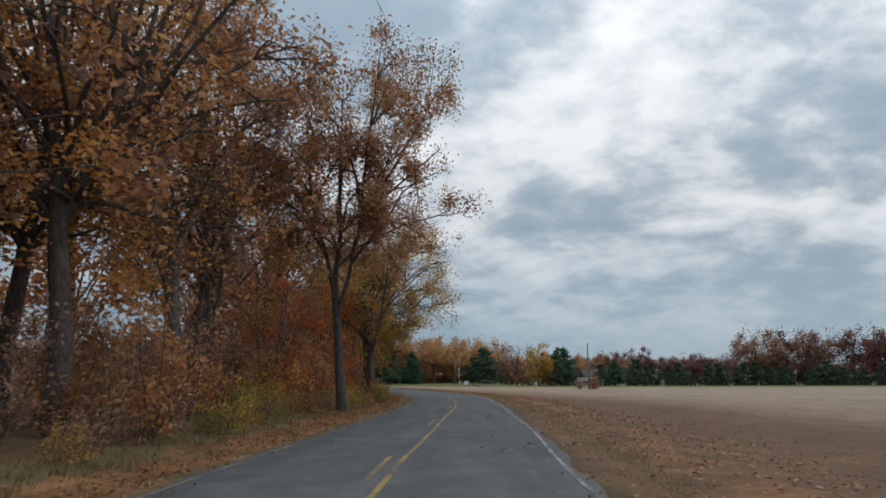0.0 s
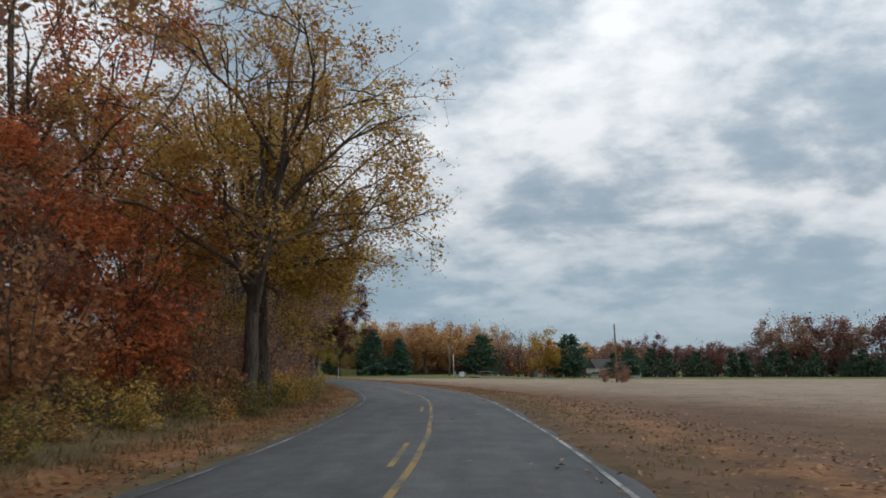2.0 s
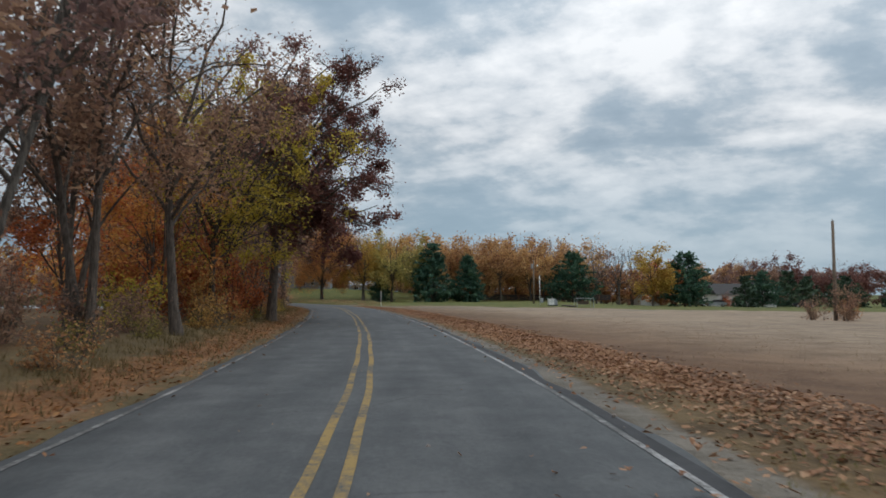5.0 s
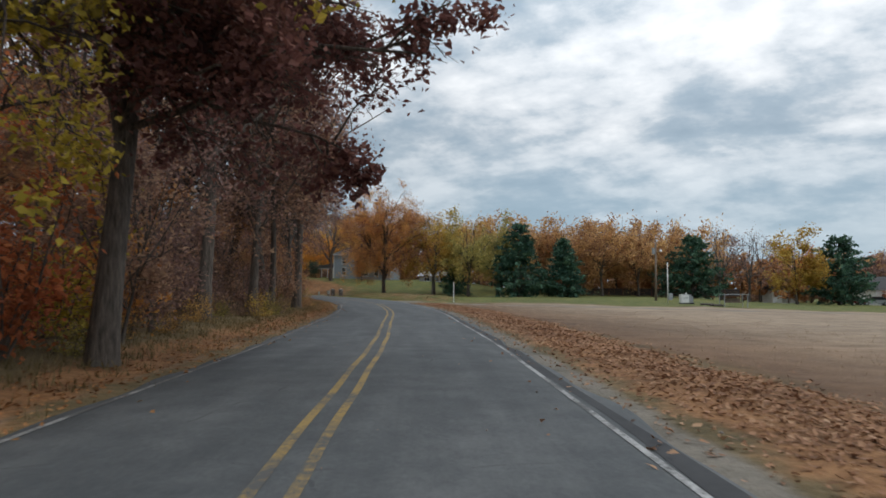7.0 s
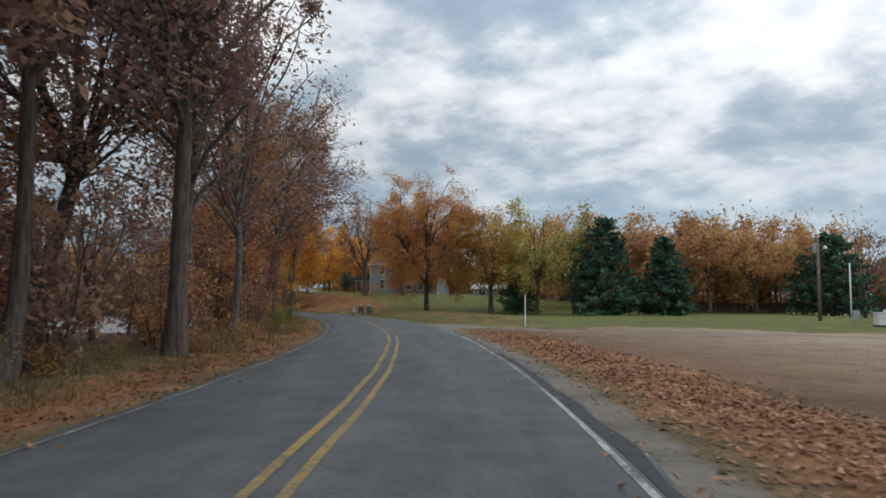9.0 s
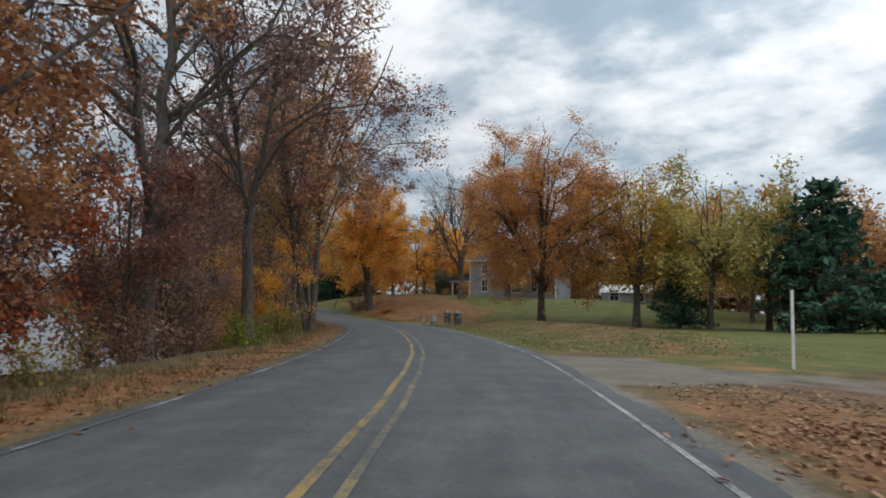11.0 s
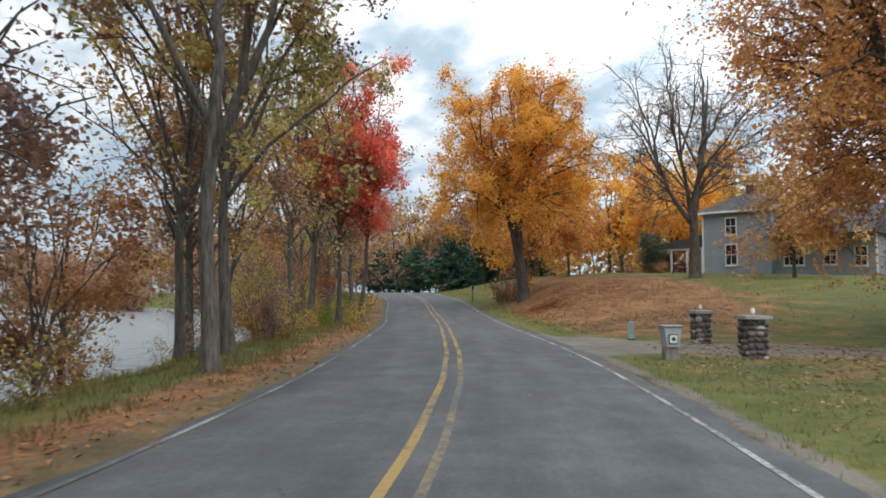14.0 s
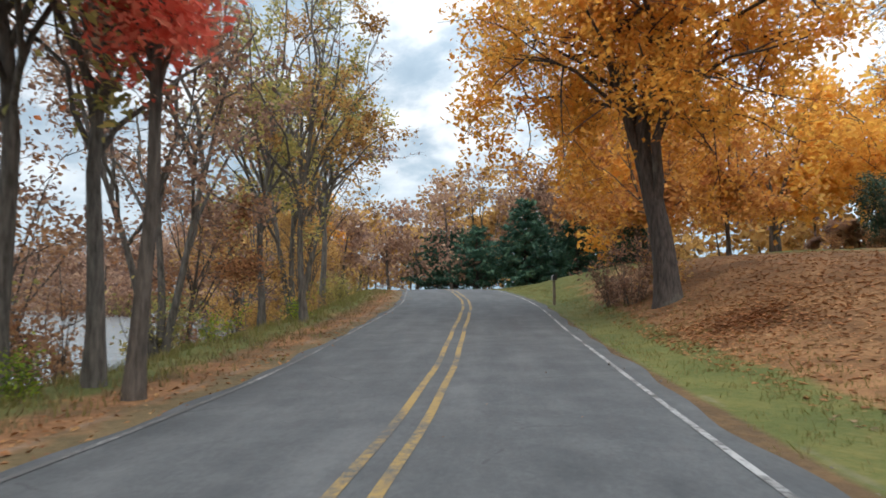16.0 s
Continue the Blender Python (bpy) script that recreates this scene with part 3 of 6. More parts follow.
def build_road():
    middle, lane, left = (lambda s: mark(s, 1)), (lambda s: mark(s, 2)), (lambda s: mark(s, 3))
    wl = lambda s: left(s) - 0.17 + 0.07 * np.sin(s * 0.9) * np.sin(s * 0.23) - 0.05 * np.sin(s * 2.3)
    wr = lambda s: lane(s) + 0.14 + 0.18 * step01(s, 56, 70) + 0.08 * np.sin(s * 0.7) * np.sin(s * 0.31) + 0.05 * np.sin(s * 1.9)
    road = ribbon("road", ASPHALT, [lambda s: wl(s) - 0.12, wl, -1.8, -0.9, 0.0, 0.9, 1.9, 2.6, wr, lambda s: wr(s) + 0.14], -45, 330, 0.02,
                  "narrow two-lane country road of worn grey asphalt", "road")
    co = np.empty(len(road.data.vertices) * 3, np.float32)
    road.data.vertices.foreach_get("co", co)
    co = co.reshape(-1, 10, 3)
    co[:, 0, 2] -= 0.09
    co[:, 9, 2] -= 0.09
    road.data.vertices.foreach_set("co", co.ravel())

    def wander(base, amp=0.02):
        return lambda s: middle(s) + base + amp * np.sin(s * 0.37) + 0.5 * amp * np.sin(s * 1.3)

    for side in (-1, 1):
        edge = lambda s, side=side: (lane(s) if side > 0 else left(s)) + 0.02 * np.sin(s * 0.37)
        ribbon("white_edge_line", WHITE_LINE if side > 0 else FADED_LINE, [lambda s: edge(s) - 0.036, lambda s: edge(s) + 0.036], -45, 330, 0.026, "", "", parent=road)
    ribbon("shoulder_patch", DARK_ASPHALT, [lambda s: lane(s) + 0.07 + 0.03 * np.sin(s * 0.8), lambda s: np.minimum(lane(s) + 0.27 + 0.05 * np.sin(s * 0.43), wr(s) - 0.02)], 66, 132, 0.0245, "", "", parent=road)
    for s0, s1, lat, w in ((49, 61, 0.02, 0.02),):
        wig = lambda s, lat=lat: lat + 0.07 * np.sin(s * 1.1) + 0.04 * np.sin(s * 2.9 + 1)
        ribbon("crack_seal", SEAL, [lambda s, w=w: wig(s) - w / 2 * (0.6 + 0.4 * np.sin(s * 3.3)), lambda s, w=w: wig(s) + w / 2], s0, s1, 0.028, "", "", step=0.25, parent=road)
    for name, mat, a, w, s0, s1 in (
        ("yellow_line", YELLOW_LINE, 0.14, 0.095, -45, 140),
        ("yellow_line", FADED_YELLOW, 0.14, 0.085, 140, 186),
        ("yellow_line", YELLOW_LINE, 0.14, 0.095, 186, 330),
        ("yellow_line", YELLOW_LINE, -0.14, 0.095, 61, 330),
        *(("yellow_dash", YELLOW_LINE, -0.14, 0.09, s0, s0 + 3) for s0 in (-1.5, 10.5, 22.5, 35.0, 47.0)),
    ):
        ribbon(name, mat, [wander(a - w / 2), wander(a + w / 2)], s0, s1, 0.026,
               "", "", parent=road)


build_ground()
build_road()


def build_lake():
    xs, ys = np.linspace(-300, -40, 40), np.linspace(80, 300, 40)
    X, Y = np.meshgrid(xs, ys)
    sc, lat = road_coords(X, Y)
    keep = ((lat < 1.0) & (sc > 138)).reshape(X.shape)
    i = np.arange(X.size).reshape(X.shape)
    f = np.stack([i[:-1, :-1], i[:-1, 1:], i[1:, 1:], i[1:, :-1]], -1)
    ok = keep[:-1, :-1] & keep[:-1, 1:] & keep[1:, 1:] & keep[1:, :-1]
    ob = mesh_object("water", np.stack([X.ravel(), Y.ravel(), np.full(X.size, WATER_Z)], 1), f[ok].reshape(-1, 4), WATER)
    tagged(ob, "still lake water mirroring the pale sky beyond the bank", "water", kind="structure")


build_lake()


# ---- trees ----
def tubes_mesh(name, tubes, mat, parent):
    """All limbs of a tree in one mesh: tapered tubes along lines."""
    V, F, n0 = [], [], 0
    for pts, rad, k in tubes:
        n = len(pts)
        d = np.gradient(pts, axis=0)
        d /= np.linalg.norm(d, axis=1, keepdims=True) + 1e-9
        ref = np.where(np.abs(d[:, 2:3]) > 0.9, [[1.0, 0, 0]], [[0, 0, 1.0]])
        u = np.cross(d, ref); u /= np.linalg.norm(u, axis=1, keepdims=True) + 1e-9
        v = np.cross(d, u)
        a = np.arange(k) * 2 * np.pi / k
        ring = pts[:, None] + rad[:, None, None] * (u[:, None] * np.cos(a)[None, :, None] + v[:, None] * np.sin(a)[None, :, None])
        V.append(ring.reshape(-1, 3))
        i = np.arange(n * k).reshape(n, k) + n0
        j = np.roll(i, -1, axis=1)
        F.append(np.stack([i[:-1], j[:-1], j[1:], i[1:]], -1).reshape(-1, 4))
        n0 += n * k
    return mesh_object(name, np.vstack(V), np.vstack(F), mat, True, parent)


def leaves_mesh(name, centres, size, mat, parent, rng, flat=0.5, slim=0.62):
    """A cloud of separate bent leaf blades."""
    n = len(centres)
    nrm = rng.normal(size=(n, 3)); nrm[:, 2] = np.abs(nrm[:, 2]) + flat
    nrm /= np.linalg.norm(nrm, axis=1, keepdims=True)
    u = np.cross(nrm, rng.normal(size=(n, 3))); u /= np.linalg.norm(u, axis=1, keepdims=True) + 1e-9
    v = np.cross(nrm, u)
    a = (size * rng.uniform(0.55, 1.25, n))[:, None]
    w = a * slim * rng.uniform(0.7, 1.2, (n, 1))
    bend = nrm * a * rng.uniform(-0.1, 0.45, (n, 1))
    k = rng.uniform(-0.35, 0.35, (n, 1)) * a
    V = np.stack([centres - u * a - bend, centres + v * w + u * k, centres + u * a - bend, centres - v * w - u * k], 1).reshape(-1, 3)
    return mesh_object(name, V, np.arange(4 * n).reshape(n, 4), mat, False, parent)


def curve_line(rng, start, way, length, n, wob, rise):
    pts, d = [np.array(start, float)], np.array(way, float)
    d /= np.linalg.norm(d)
    for _ in range(n):
        d = d + rng.normal(size=3) * wob + np.array([0, 0, rise])
        d /= np.linalg.norm(d)
        pts.append(pts[-1] + d * length / n)
    return np.array(pts)


def any_perp(rng, d):
    u = np.cross(d, rng.normal(size=3))
    return u / (np.linalg.norm(u) + 1e-9)


def bend_line(rng, a, b, n, arch, wob):
    """A crooked limb from a to b that first rises, then leans out."""
    t = np.linspace(0, 1, n)[:, None]
    ln = np.linalg.norm(b - a)
    mid = a * 0.55 + b * 0.45 + np.array([0, 0, arch * ln]) + rng.normal(size=3) * wob * ln
    pts = a * (1 - t) ** 2 + 2 * mid * t * (1 - t) + b * t**2
    pts[1:-1] += rng.normal(size=(n - 2, 3)) * 0.35 * wob * ln / n ** 0.5
    return pts


def on_line(pts, t):
    k = t * (len(pts) - 1)
    i = min(int(k), len(pts) - 2)
    return pts[i] + (pts[i + 1] - pts[i]) * (k - i)


def grow(rng, height, spread, radius, clear=0.2, leaders=12, limbs=3, boughs=3, twigs=3, split=0.8, lean=(0, 0), forks=1, arch=0.16, hang=0.0, low=-0.75, wob=0.1, reach=1.0, mains=3, flare=0.42, shift=(0, 0), fine=2, taper=0.0):
    """The limbs of a broadleaf tree that fill a rounded crown, and the twigs from which leaves hang."""
    tubes, tips, stems = [], [], []
    for f in range(forks):
        way = np.array([lean[0], lean[1], 1.0])
        if forks > 1:
            az = 2 * np.pi * f / forks + rng.uniform(0, 1)
            way += np.array([math.cos(az), math.sin(az), 0]) * rng.uniform(0.1, 0.2)
        t = np.linspace(0, 1, 11)
        r0 = radius * (1 if forks == 1 else 0.7)
        if split < 0.75:
            # a bole that parts into a few great limbs, each bending upwards
            bole = curve_line(rng, (0, 0, -0.3), way, height * split * 0.5, 10, 0.035, 0.012)
            tubes.append((bole, r0 * (1 - 0.28 * t) + 0.5 * r0 * np.exp(-t * height * split / 1.1), 11))
            for m in range(mains):
                az = 2 * np.pi * m / mains + rng.uniform(-0.5, 0.5)
                out = flare * spread * (0.35 if m == 0 else rng.uniform(0.7, 1.1))
                end = bole[-1] + np.array([math.cos(az) * out, math.sin(az) * out, (height * 0.93 - bole[-1, 2]) * rng.uniform(0.72, 1.0)])
                start = on_line(bole, 1.0 - 0.12 * m)
                ctrl = start * 0.5 + end * 0.5 + np.array([math.cos(az), math.sin(az), -0.25]) * 0.35 * out
                q = t[:, None]
                limb = start * (1 - q) ** 2 + 2 * ctrl * q * (1 - q) + end * q ** 2
                limb[1:-1] += rng.normal(size=(9, 3)) * 0.004 * height
                tubes.append((limb, r0 * (0.70 if m == 0 else 0.52) * (1 - 0.86 * t ** 0.8), 8))
                stems.append(limb)
            continue
        stem = curve_line(rng, (0, 0, -0.3), way, height * split * rng.uniform(0.92, 1.0), 10, 0.04, 0.012)
        end = 0.12 if split > 0.7 else 0.5
        tubes.append((stem, r0 * (1 - (1 - end) * t ** 0.9) + 0.5 * r0 * np.exp(-t * height * split / 0.55), 10))
        stems.append(stem)
    mid_z, half_z = height * (1 + clear) / 2, height * (1 - clear) / 2
    turn = rng.uniform(0, 6.28)
    for i in range(leaders):
        c = 1 - (1 - low) * (i + 0.5) / leaders + rng.uniform(-0.08, 0.08)
        c = max(-0.9, min(0.98, c))
        az = turn + i * 2.4 + rng.uniform(-0.35, 0.35)
        k = rng.uniform(0.66, 0.98)
        side = math.sqrt(1 - c * c)
        goal = np.array([spread * side * math.cos(az) + lean[0] * mid_z, spread * side * math.sin(az) + lean[1] * mid_z, 0]) * k
        goal[2] = mid_z + half_z * c * k
        goal[:2] = goal[:2] * (1 - taper * c) + shift
        if split < 0.75:
            stem = min(stems, key=lambda q: np.hypot(*(q[6, :2] - goal[:2])) * rng.uniform(0.7, 1.3))
            z_on = clear * height + (goal[2] - clear * height) * rng.uniform(0.3, 0.6)
            at = np.clip((z_on - stem[0, 2]) / (stem[-1, 2] - stem[0, 2]), 0.06, 0.95)
        else:
            stem = stems[i % forks]
            at = np.clip((clear * height * 0.75 + (goal[2] - clear * height) * 0.42) / (height * split), 0.12, 0.97)
        base = on_line(stem, at)
        lead = bend_line(rng, base, goal, 7, arch, wob)
        ln = np.linalg.norm(goal - base)
        lr = min(radius * 0.4, 0.008 * ln + 0.12 * radius)
        tubes.append((lead, lr * np.linspace(1, 0.25, 7), 6))
        out = goal - np.array([0, 0, mid_z * 0.8])
        out /= np.linalg.norm(out) + 1e-6
        for _ in range(limbs):
            p0 = on_line(lead, rng.uniform(0.22, 0.95))
            d = out * rng.uniform(0.1, 0.9) + rng.normal(size=3) * np.array([0.6, 0.6, 0.45])
            d /= np.linalg.norm(d)
            limb = bend_line(rng, p0, p0 + d * spread * 0.42 * reach * rng.uniform(0.6, 1.1) + [0, 0, -hang], 5, arch * 0.6, wob)
            tubes.append((limb, lr * 0.42 * np.linspace(1, 0.35, 5), 4))
            for _ in range(boughs):
                p1 = on_line(limb, rng.uniform(0.15, 1.0))
                d1 = d * 0.6 + rng.normal(size=3) * 0.6
                d1 /= np.linalg.norm(d1)
                bough = bend_line(rng, p1, p1 + d1 * spread * 0.24 * reach * rng.uniform(0.6, 1.15) + [0, 0, -hang * 0.5], 4, arch * 0.5, wob)
                if fine > 0:
                    tubes.append((bough, lr * 0.2 * np.linspace(1, 0.4, 4), 3))
                for _ in range(twigs):
                    p2 = on_line(bough, rng.uniform(0.2, 1.0))
                    d2 = d1 * 0.6 + rng.normal(size=3) * 0.6
                    d2 /= np.linalg.norm(d2)
                    tw = bend_line(rng, p2, p2 + d2 * max(0.35, spread * 0.13) * rng.uniform(0.6, 1.2) + [0, 0, -hang * 0.3], 3, 0.1, wob)
                    if fine > 1:
                        tubes.append((tw[::2], np.maximum(lr * 0.09, 0.004) * np.array([1, 0.5]), 3))
                    tips.append(tw)
    return tubes, tips


def leaf_places(rng, tips, count, scatter, even=2.2):
    T = np.array(tips)
    # some sprays are full, some nearly bare
    full = rng.gamma(1.6, 1.0, len(T)) * np.repeat(rng.gamma(even, 1.0, len(T) // 6 + 1), 6)[:len(T)]
    k = rng.choice(len(T), count, p=full / full.sum())
    g = rng.uniform(0, 2, count)
    i = np.minimum(g.astype(int), 1)
    f = (g - i)[:, None]
    return T[k, i] * (1 - f) + T[k, i + 1] * f + rng.normal(size=(count, 3)) * scatter


def make_tree(name, seed, leaf, bark=None, count=8000, size=0.15, scatter=0.28, label="", group="", fill=2.2, **how):
    """A broadleaf tree at the origin: a trunk with its limbs, and a crown of leaves."""
    rng = np.random.default_rng(seed)
    tree = new(name)
    tubes, tips = grow(rng, **how)
    tubes_mesh("trunk", tubes, bark or BARK, tree)
    leaves_mesh("crown", leaf_places(rng, tips, count, scatter, fill), size, LEAF[leaf], tree, rng)
    return tagged(tree, label, "tree", group)


def make_conifer(name, seed, height, width, leaf="pine", label="", group="", bare=0.08, whorls=26, sprays=13, droop=-0.12, size=0.30, category="tree"):
    """An evergreen: one straight stem, whorls of boughs and needle sprays."""
    rng = np.random.default_rng(seed)
    tree = new(name)
    stem = curve_line(rng, (0, 0, -0.2), (0, 0, 1), height, 10, 0.01, 0.01)
    tubes = [(stem, 0.020 * height * np.linspace(1, 0.06, 11) + 0.01, 7)]
    C = []
    for w in range(whorls):
        q = bare + (1 - bare) * (w / whorls) ** 1.05
        z = q * height
        prof = (1 - q) ** 0.62 * (0.6 + 0.4 * min(1, (q - bare) / 0.12 + 0.3)) + 0.04
        for b in range(7):
            az = rng.uniform(0, 6.28)
            ln = width * 0.5 * prof * rng.uniform(0.62, 1.18)
            d = np.array([math.cos(az), math.sin(az), rng.uniform(droop - 0.1, 0.28)])
            line = curve_line(rng, (stem[min(int(q * 10), 9), 0], stem[min(int(q * 10), 9), 1], z), d, ln, 3, 0.06, 0.05)
            tubes.append((line, (0.012 * ln + 0.01) * np.linspace(1, 0.3, 4), 3))
            m = max(3, int(sprays * (0.35 + ln / (width * 0.5))))
            g = np.sqrt(rng.uniform(0.03, 1, m)) * 3
            i = np.minimum(g.astype(int), 2)
            f = (g - i)[:, None]
            p = line[i] * (1 - f) + line[i + 1] * f
            C.append(p + rng.normal(size=(m, 3)) * np.array([0.2, 0.2, 0.12]) * (0.6 + ln * 0.12))
    tubes_mesh("trunk", tubes, BARK_DARK, tree)
    leaves_mesh("crown", np.vstack(C), size, LEAF[leaf], tree, rng, 0.25, 0.38)
    return tagged(tree, label, category, group)


def make_shrub(name, seed, leaf, height, width, count, size, label="", group="", stems=9, category="shrub", scatter=0.16):
    """A many-stemmed bush."""
    rng = np.random.default_rng(seed)
    bush = new(name)
    tubes, tips = [], []
    for i in range(stems):
        az, out = rng.uniform(0, 6.28), rng.uniform(0.1, 0.55) * width / height
        st = curve_line(rng, (math.cos(az) * 0.12 * width, math.sin(az) * 0.12 * width, -0.15), (math.cos(az) * out, math.sin(az) * out, 1), height * rng.uniform(0.65, 1.05), 5, 0.1, 0.02)
        tubes.append((st, (0.006 * height + 0.006) * np.linspace(1, 0.3, 6), 4))
        for j in range(8):
            g = rng.uniform(0.12, 1.0) * 5
            k = min(int(g), 4)
            p = st[k] + (st[k + 1] - st[k]) * (g - k)
            tw = curve_line(rng, p, any_perp(rng, np.array([0, 0, 1.0])) + np.array([0, 0, rng.uniform(0.2, 0.9)]), width * rng.uniform(0.15, 0.32), 2, 0.2, 0.03)
            tubes.append((tw, 0.006 * np.linspace(1, 0.4, 3), 3))
            tips.append(tw)
    tubes_mesh("stem", tubes, BARK, bush)
    leaves_mesh("foliage", leaf_places(rng, tips, count, scatter), size, LEAF[leaf], bush, rng, 0.3)
    return tagged(bush, label, category, group)


def plant(proto, x, y, turn=0.0, scale=1.0, leaf=None, label=None, tall=1.0, sink=0.05, bark=None):
    """A copy of a tree on the ground at (x, y), with leaves of its own colour."""
    m = Matrix.LocRotScale((x, y, ground_z(x, y) - sink), Euler((0, 0, turn)), (scale, scale, scale * tall))
    ob = copy_thing(proto, m)
    for c in ob.children:
        pick = LEAF[leaf] if leaf and c.name.split(".")[0] in ("crown", "foliage") else bark if bark and c.name.startswith("trunk") else None
        if pick:
            c.material_slots[0].link = "OBJECT"
            c.material_slots[0].material = pick
    if label:
        ob["label"] = label
    return ob


def recolour(ob, leaf):
    for c in ob.children:
        if leaf and c.name.split(".")[0] in ("crown", "foliage"):
            c.material_slots[0].link = "OBJECT"
            c.material_slots[0].material = LEAF[leaf]


def stand(proto, x, y, turn=0.0, scale=1.0, leaf=None, label=None):
    """Moves the first-built tree itself to its place."""
    proto.matrix_basis = Matrix.LocRotScale((x, y, ground_z(x, y) - 0.05), Euler((0, 0, turn)), (scale, scale, scale))
    recolour(proto, leaf)
    if label:
        proto["label"] = label
    return proto


# ---- prototypes that the roadside wood is planted from ----
WOOD_GROUP, BRUSH, FAR_GROUP = "trees of the roadside wood", "brush under the wood's edge", "distant trees"
tall_how = dict(height=18, spread=4.8, radius=0.22, clear=0.2, leaders=13, limbs=3, boughs=3, twigs=2, split=0.85, low=-0.6)
tall_a = make_tree("tree", 11, "rust", count=11500, size=0.105, scatter=0.38, label="tall roadside tree with rust-brown autumn leaves", group=WOOD_GROUP, **tall_how)
tall_b = make_tree("tree", 12, "brown", count=10500, size=0.105, scatter=0.38, label="tall slender tree with thinning brown autumn leaves", group=WOOD_GROUP, **{**tall_how, "forks": 2, "spread": 5.0})
tall_c = make_tree("tree", 13, "mauve", count=8000, size=0.095, scatter=0.32, label="tall half-bare tree with faded maroon leaves", group=WOOD_GROUP, **{**tall_how, "height": 17, "spread": 5.4, "clear": 0.25})
thin_a = make_tree("tree", 14, "brown", BARK_GREY, count=5200, size=0.10, scatter=0.2, label="nearly bare grey-barked tree with a few brown leaves", group=WOOD_GROUP, **{**tall_how, "height": 16, "radius": 0.17, "clear": 0.22, "twigs": 3, "boughs": 3})
thin_b = make_tree("tree", 15, "mauve", BARK_GREY, count=6000, size=0.105, scatter=0.22, label="nearly bare many-stemmed tree with grey bark", group=WOOD_GROUP, **{**tall_how, "height": 14, "forks": 3, "radius": 0.2, "clear": 0.24, "twigs": 3, "boughs": 3})
oak_a = make_tree("tree", 16, "purple", BARK, fill=1.0, count=42000, size=0.08, scatter=0.15, label="broad oak with dense dark maroon leaves", group=WOOD_GROUP,
                  height=14.5, spread=3.3, radius=0.24, shift=(3.2, 0.0), clear=0.08, leaders=38, limbs=5, boughs=4, twigs=3, split=0.7, low=-0.8, taper=-0.3)
wide_a = make_tree("tree", 20, "mauve", count=11000, size=0.085, scatter=0.22, label="tall wide tree with thinning pink-brown leaves", group=WOOD_GROUP,
                   height=19.0, spread=7.4, radius=0.29, clear=0.27, leaders=20, limbs=4, boughs=4, twigs=3, split=0.74, arch=0.14, low=-0.65)
stout_a = make_tree("tree", 29, "rust", BARK_GREY, count=11500, size=0.095, scatter=0.26, label="tall stout tree forking into rising limbs with rust leaves", group=WOOD_GROUP,
                    height=19.0, spread=6.4, radius=0.34, clear=0.26, leaders=18, limbs=4, boughs=3, twigs=3, split=0.54, arch=0.12, low=-0.6, mains=2, flare=0.5)
lime_tree = make_tree("tree", 26, "lime", BARK_DARK, fill=1.2, count=8500, size=0.088, scatter=0.18, label="spreading roadside tree with drooping yellow-green leaves", group=WOOD_GROUP,
                      height=14.0, spread=5.0, radius=0.2, clear=0.24, leaders=20, limbs=4, boughs=3, twigs=3, split=0.85, arch=0.2, hang=0.35, low=-0.8, shift=(1.6, -0.8))
yellow_oak = make_tree("tree", 28, "yellow", count=34000, size=0.078, scatter=0.24, label="spreading oak with yellow leaves over the road's edge", group=WOOD_GROUP,
                       height=14.0, spread=6.0, radius=0.27, clear=0.1, leaders=28, limbs=4, boughs=4, twigs=3, split=0.62, arch=0.18, wob=0.13, low=-0.8, shift=(0.5, 0.0), hang=0.1, fill=2)
ash_a = make_tree("tree", 63, "tawny", BARK_DARK, count=42000, size=0.076, scatter=0.24, label="tall roadside tree with thinning tawny leaves and a straight dark trunk", group=WOOD_GROUP, fill=1.8,
                  height=17.6, spread=5.6, radius=0.23, shift=(0.9, -0.4), clear=0.3, leaders=26, limbs=4, boughs=4, twigs=3, split=0.66, arch=0.16, low=-0.75, mains=3, flare=0.42)
edge_oak = make_tree("tree", 62, "rust", BARK_DARK, count=13000, size=0.09, scatter=0.26, label="dense wood-edge oak with rust leaves down to the brush", group=WOOD_GROUP, fill=1.6,
                     height=15.5, spread=6.0, radius=0.27, clear=0.12, leaders=30, limbs=4, boughs=3, twigs=3, split=0.74, arch=0.16, low=-0.85)
oak_b = make_tree("tree", 17, "ochre", count=21000, size=0.072, scatter=0.2, label="spreading oak with ochre leaves and crooked limbs", group=WOOD_GROUP,
                  height=13.4, spread=6.4, radius=0.26, clear=0.22, leaders=18, limbs=4, boughs=4, twigs=3, split=0.62, arch=0.2, wob=0.14, low=-0.55)
young_a = make_tree("tree", 18, "scarlet", count=4400, size=0.078, scatter=0.27, label="young understorey tree with red-brown leaves", group=WOOD_GROUP,
                    fine=1, height=8, spread=2.5, radius=0.08, clear=0.06, leaders=12, limbs=2, boughs=2, twigs=2, split=0.85)
young_b = make_tree("tree", 19, "brown", count=4000, size=0.078, scatter=0.26, label="young understorey tree with brown leaves", group=WOOD_GROUP,
                    fine=1, height=7, spread=2.5, radius=0.075, clear=0.05, leaders=12, limbs=2, boughs=2, twigs=2, forks=2, split=0.8)
bush_a = make_shrub("shrub", 21, "brown", 3.2, 3.0, 1500, 0.076, "brown tangled brush at the wood's edge", BRUSH)
bush_b = make_shrub("shrub", 22, "rust", 2.2, 2.6, 1100, 0.065, "low rust-coloured brush at the wood's edge", BRUSH, stems=8)
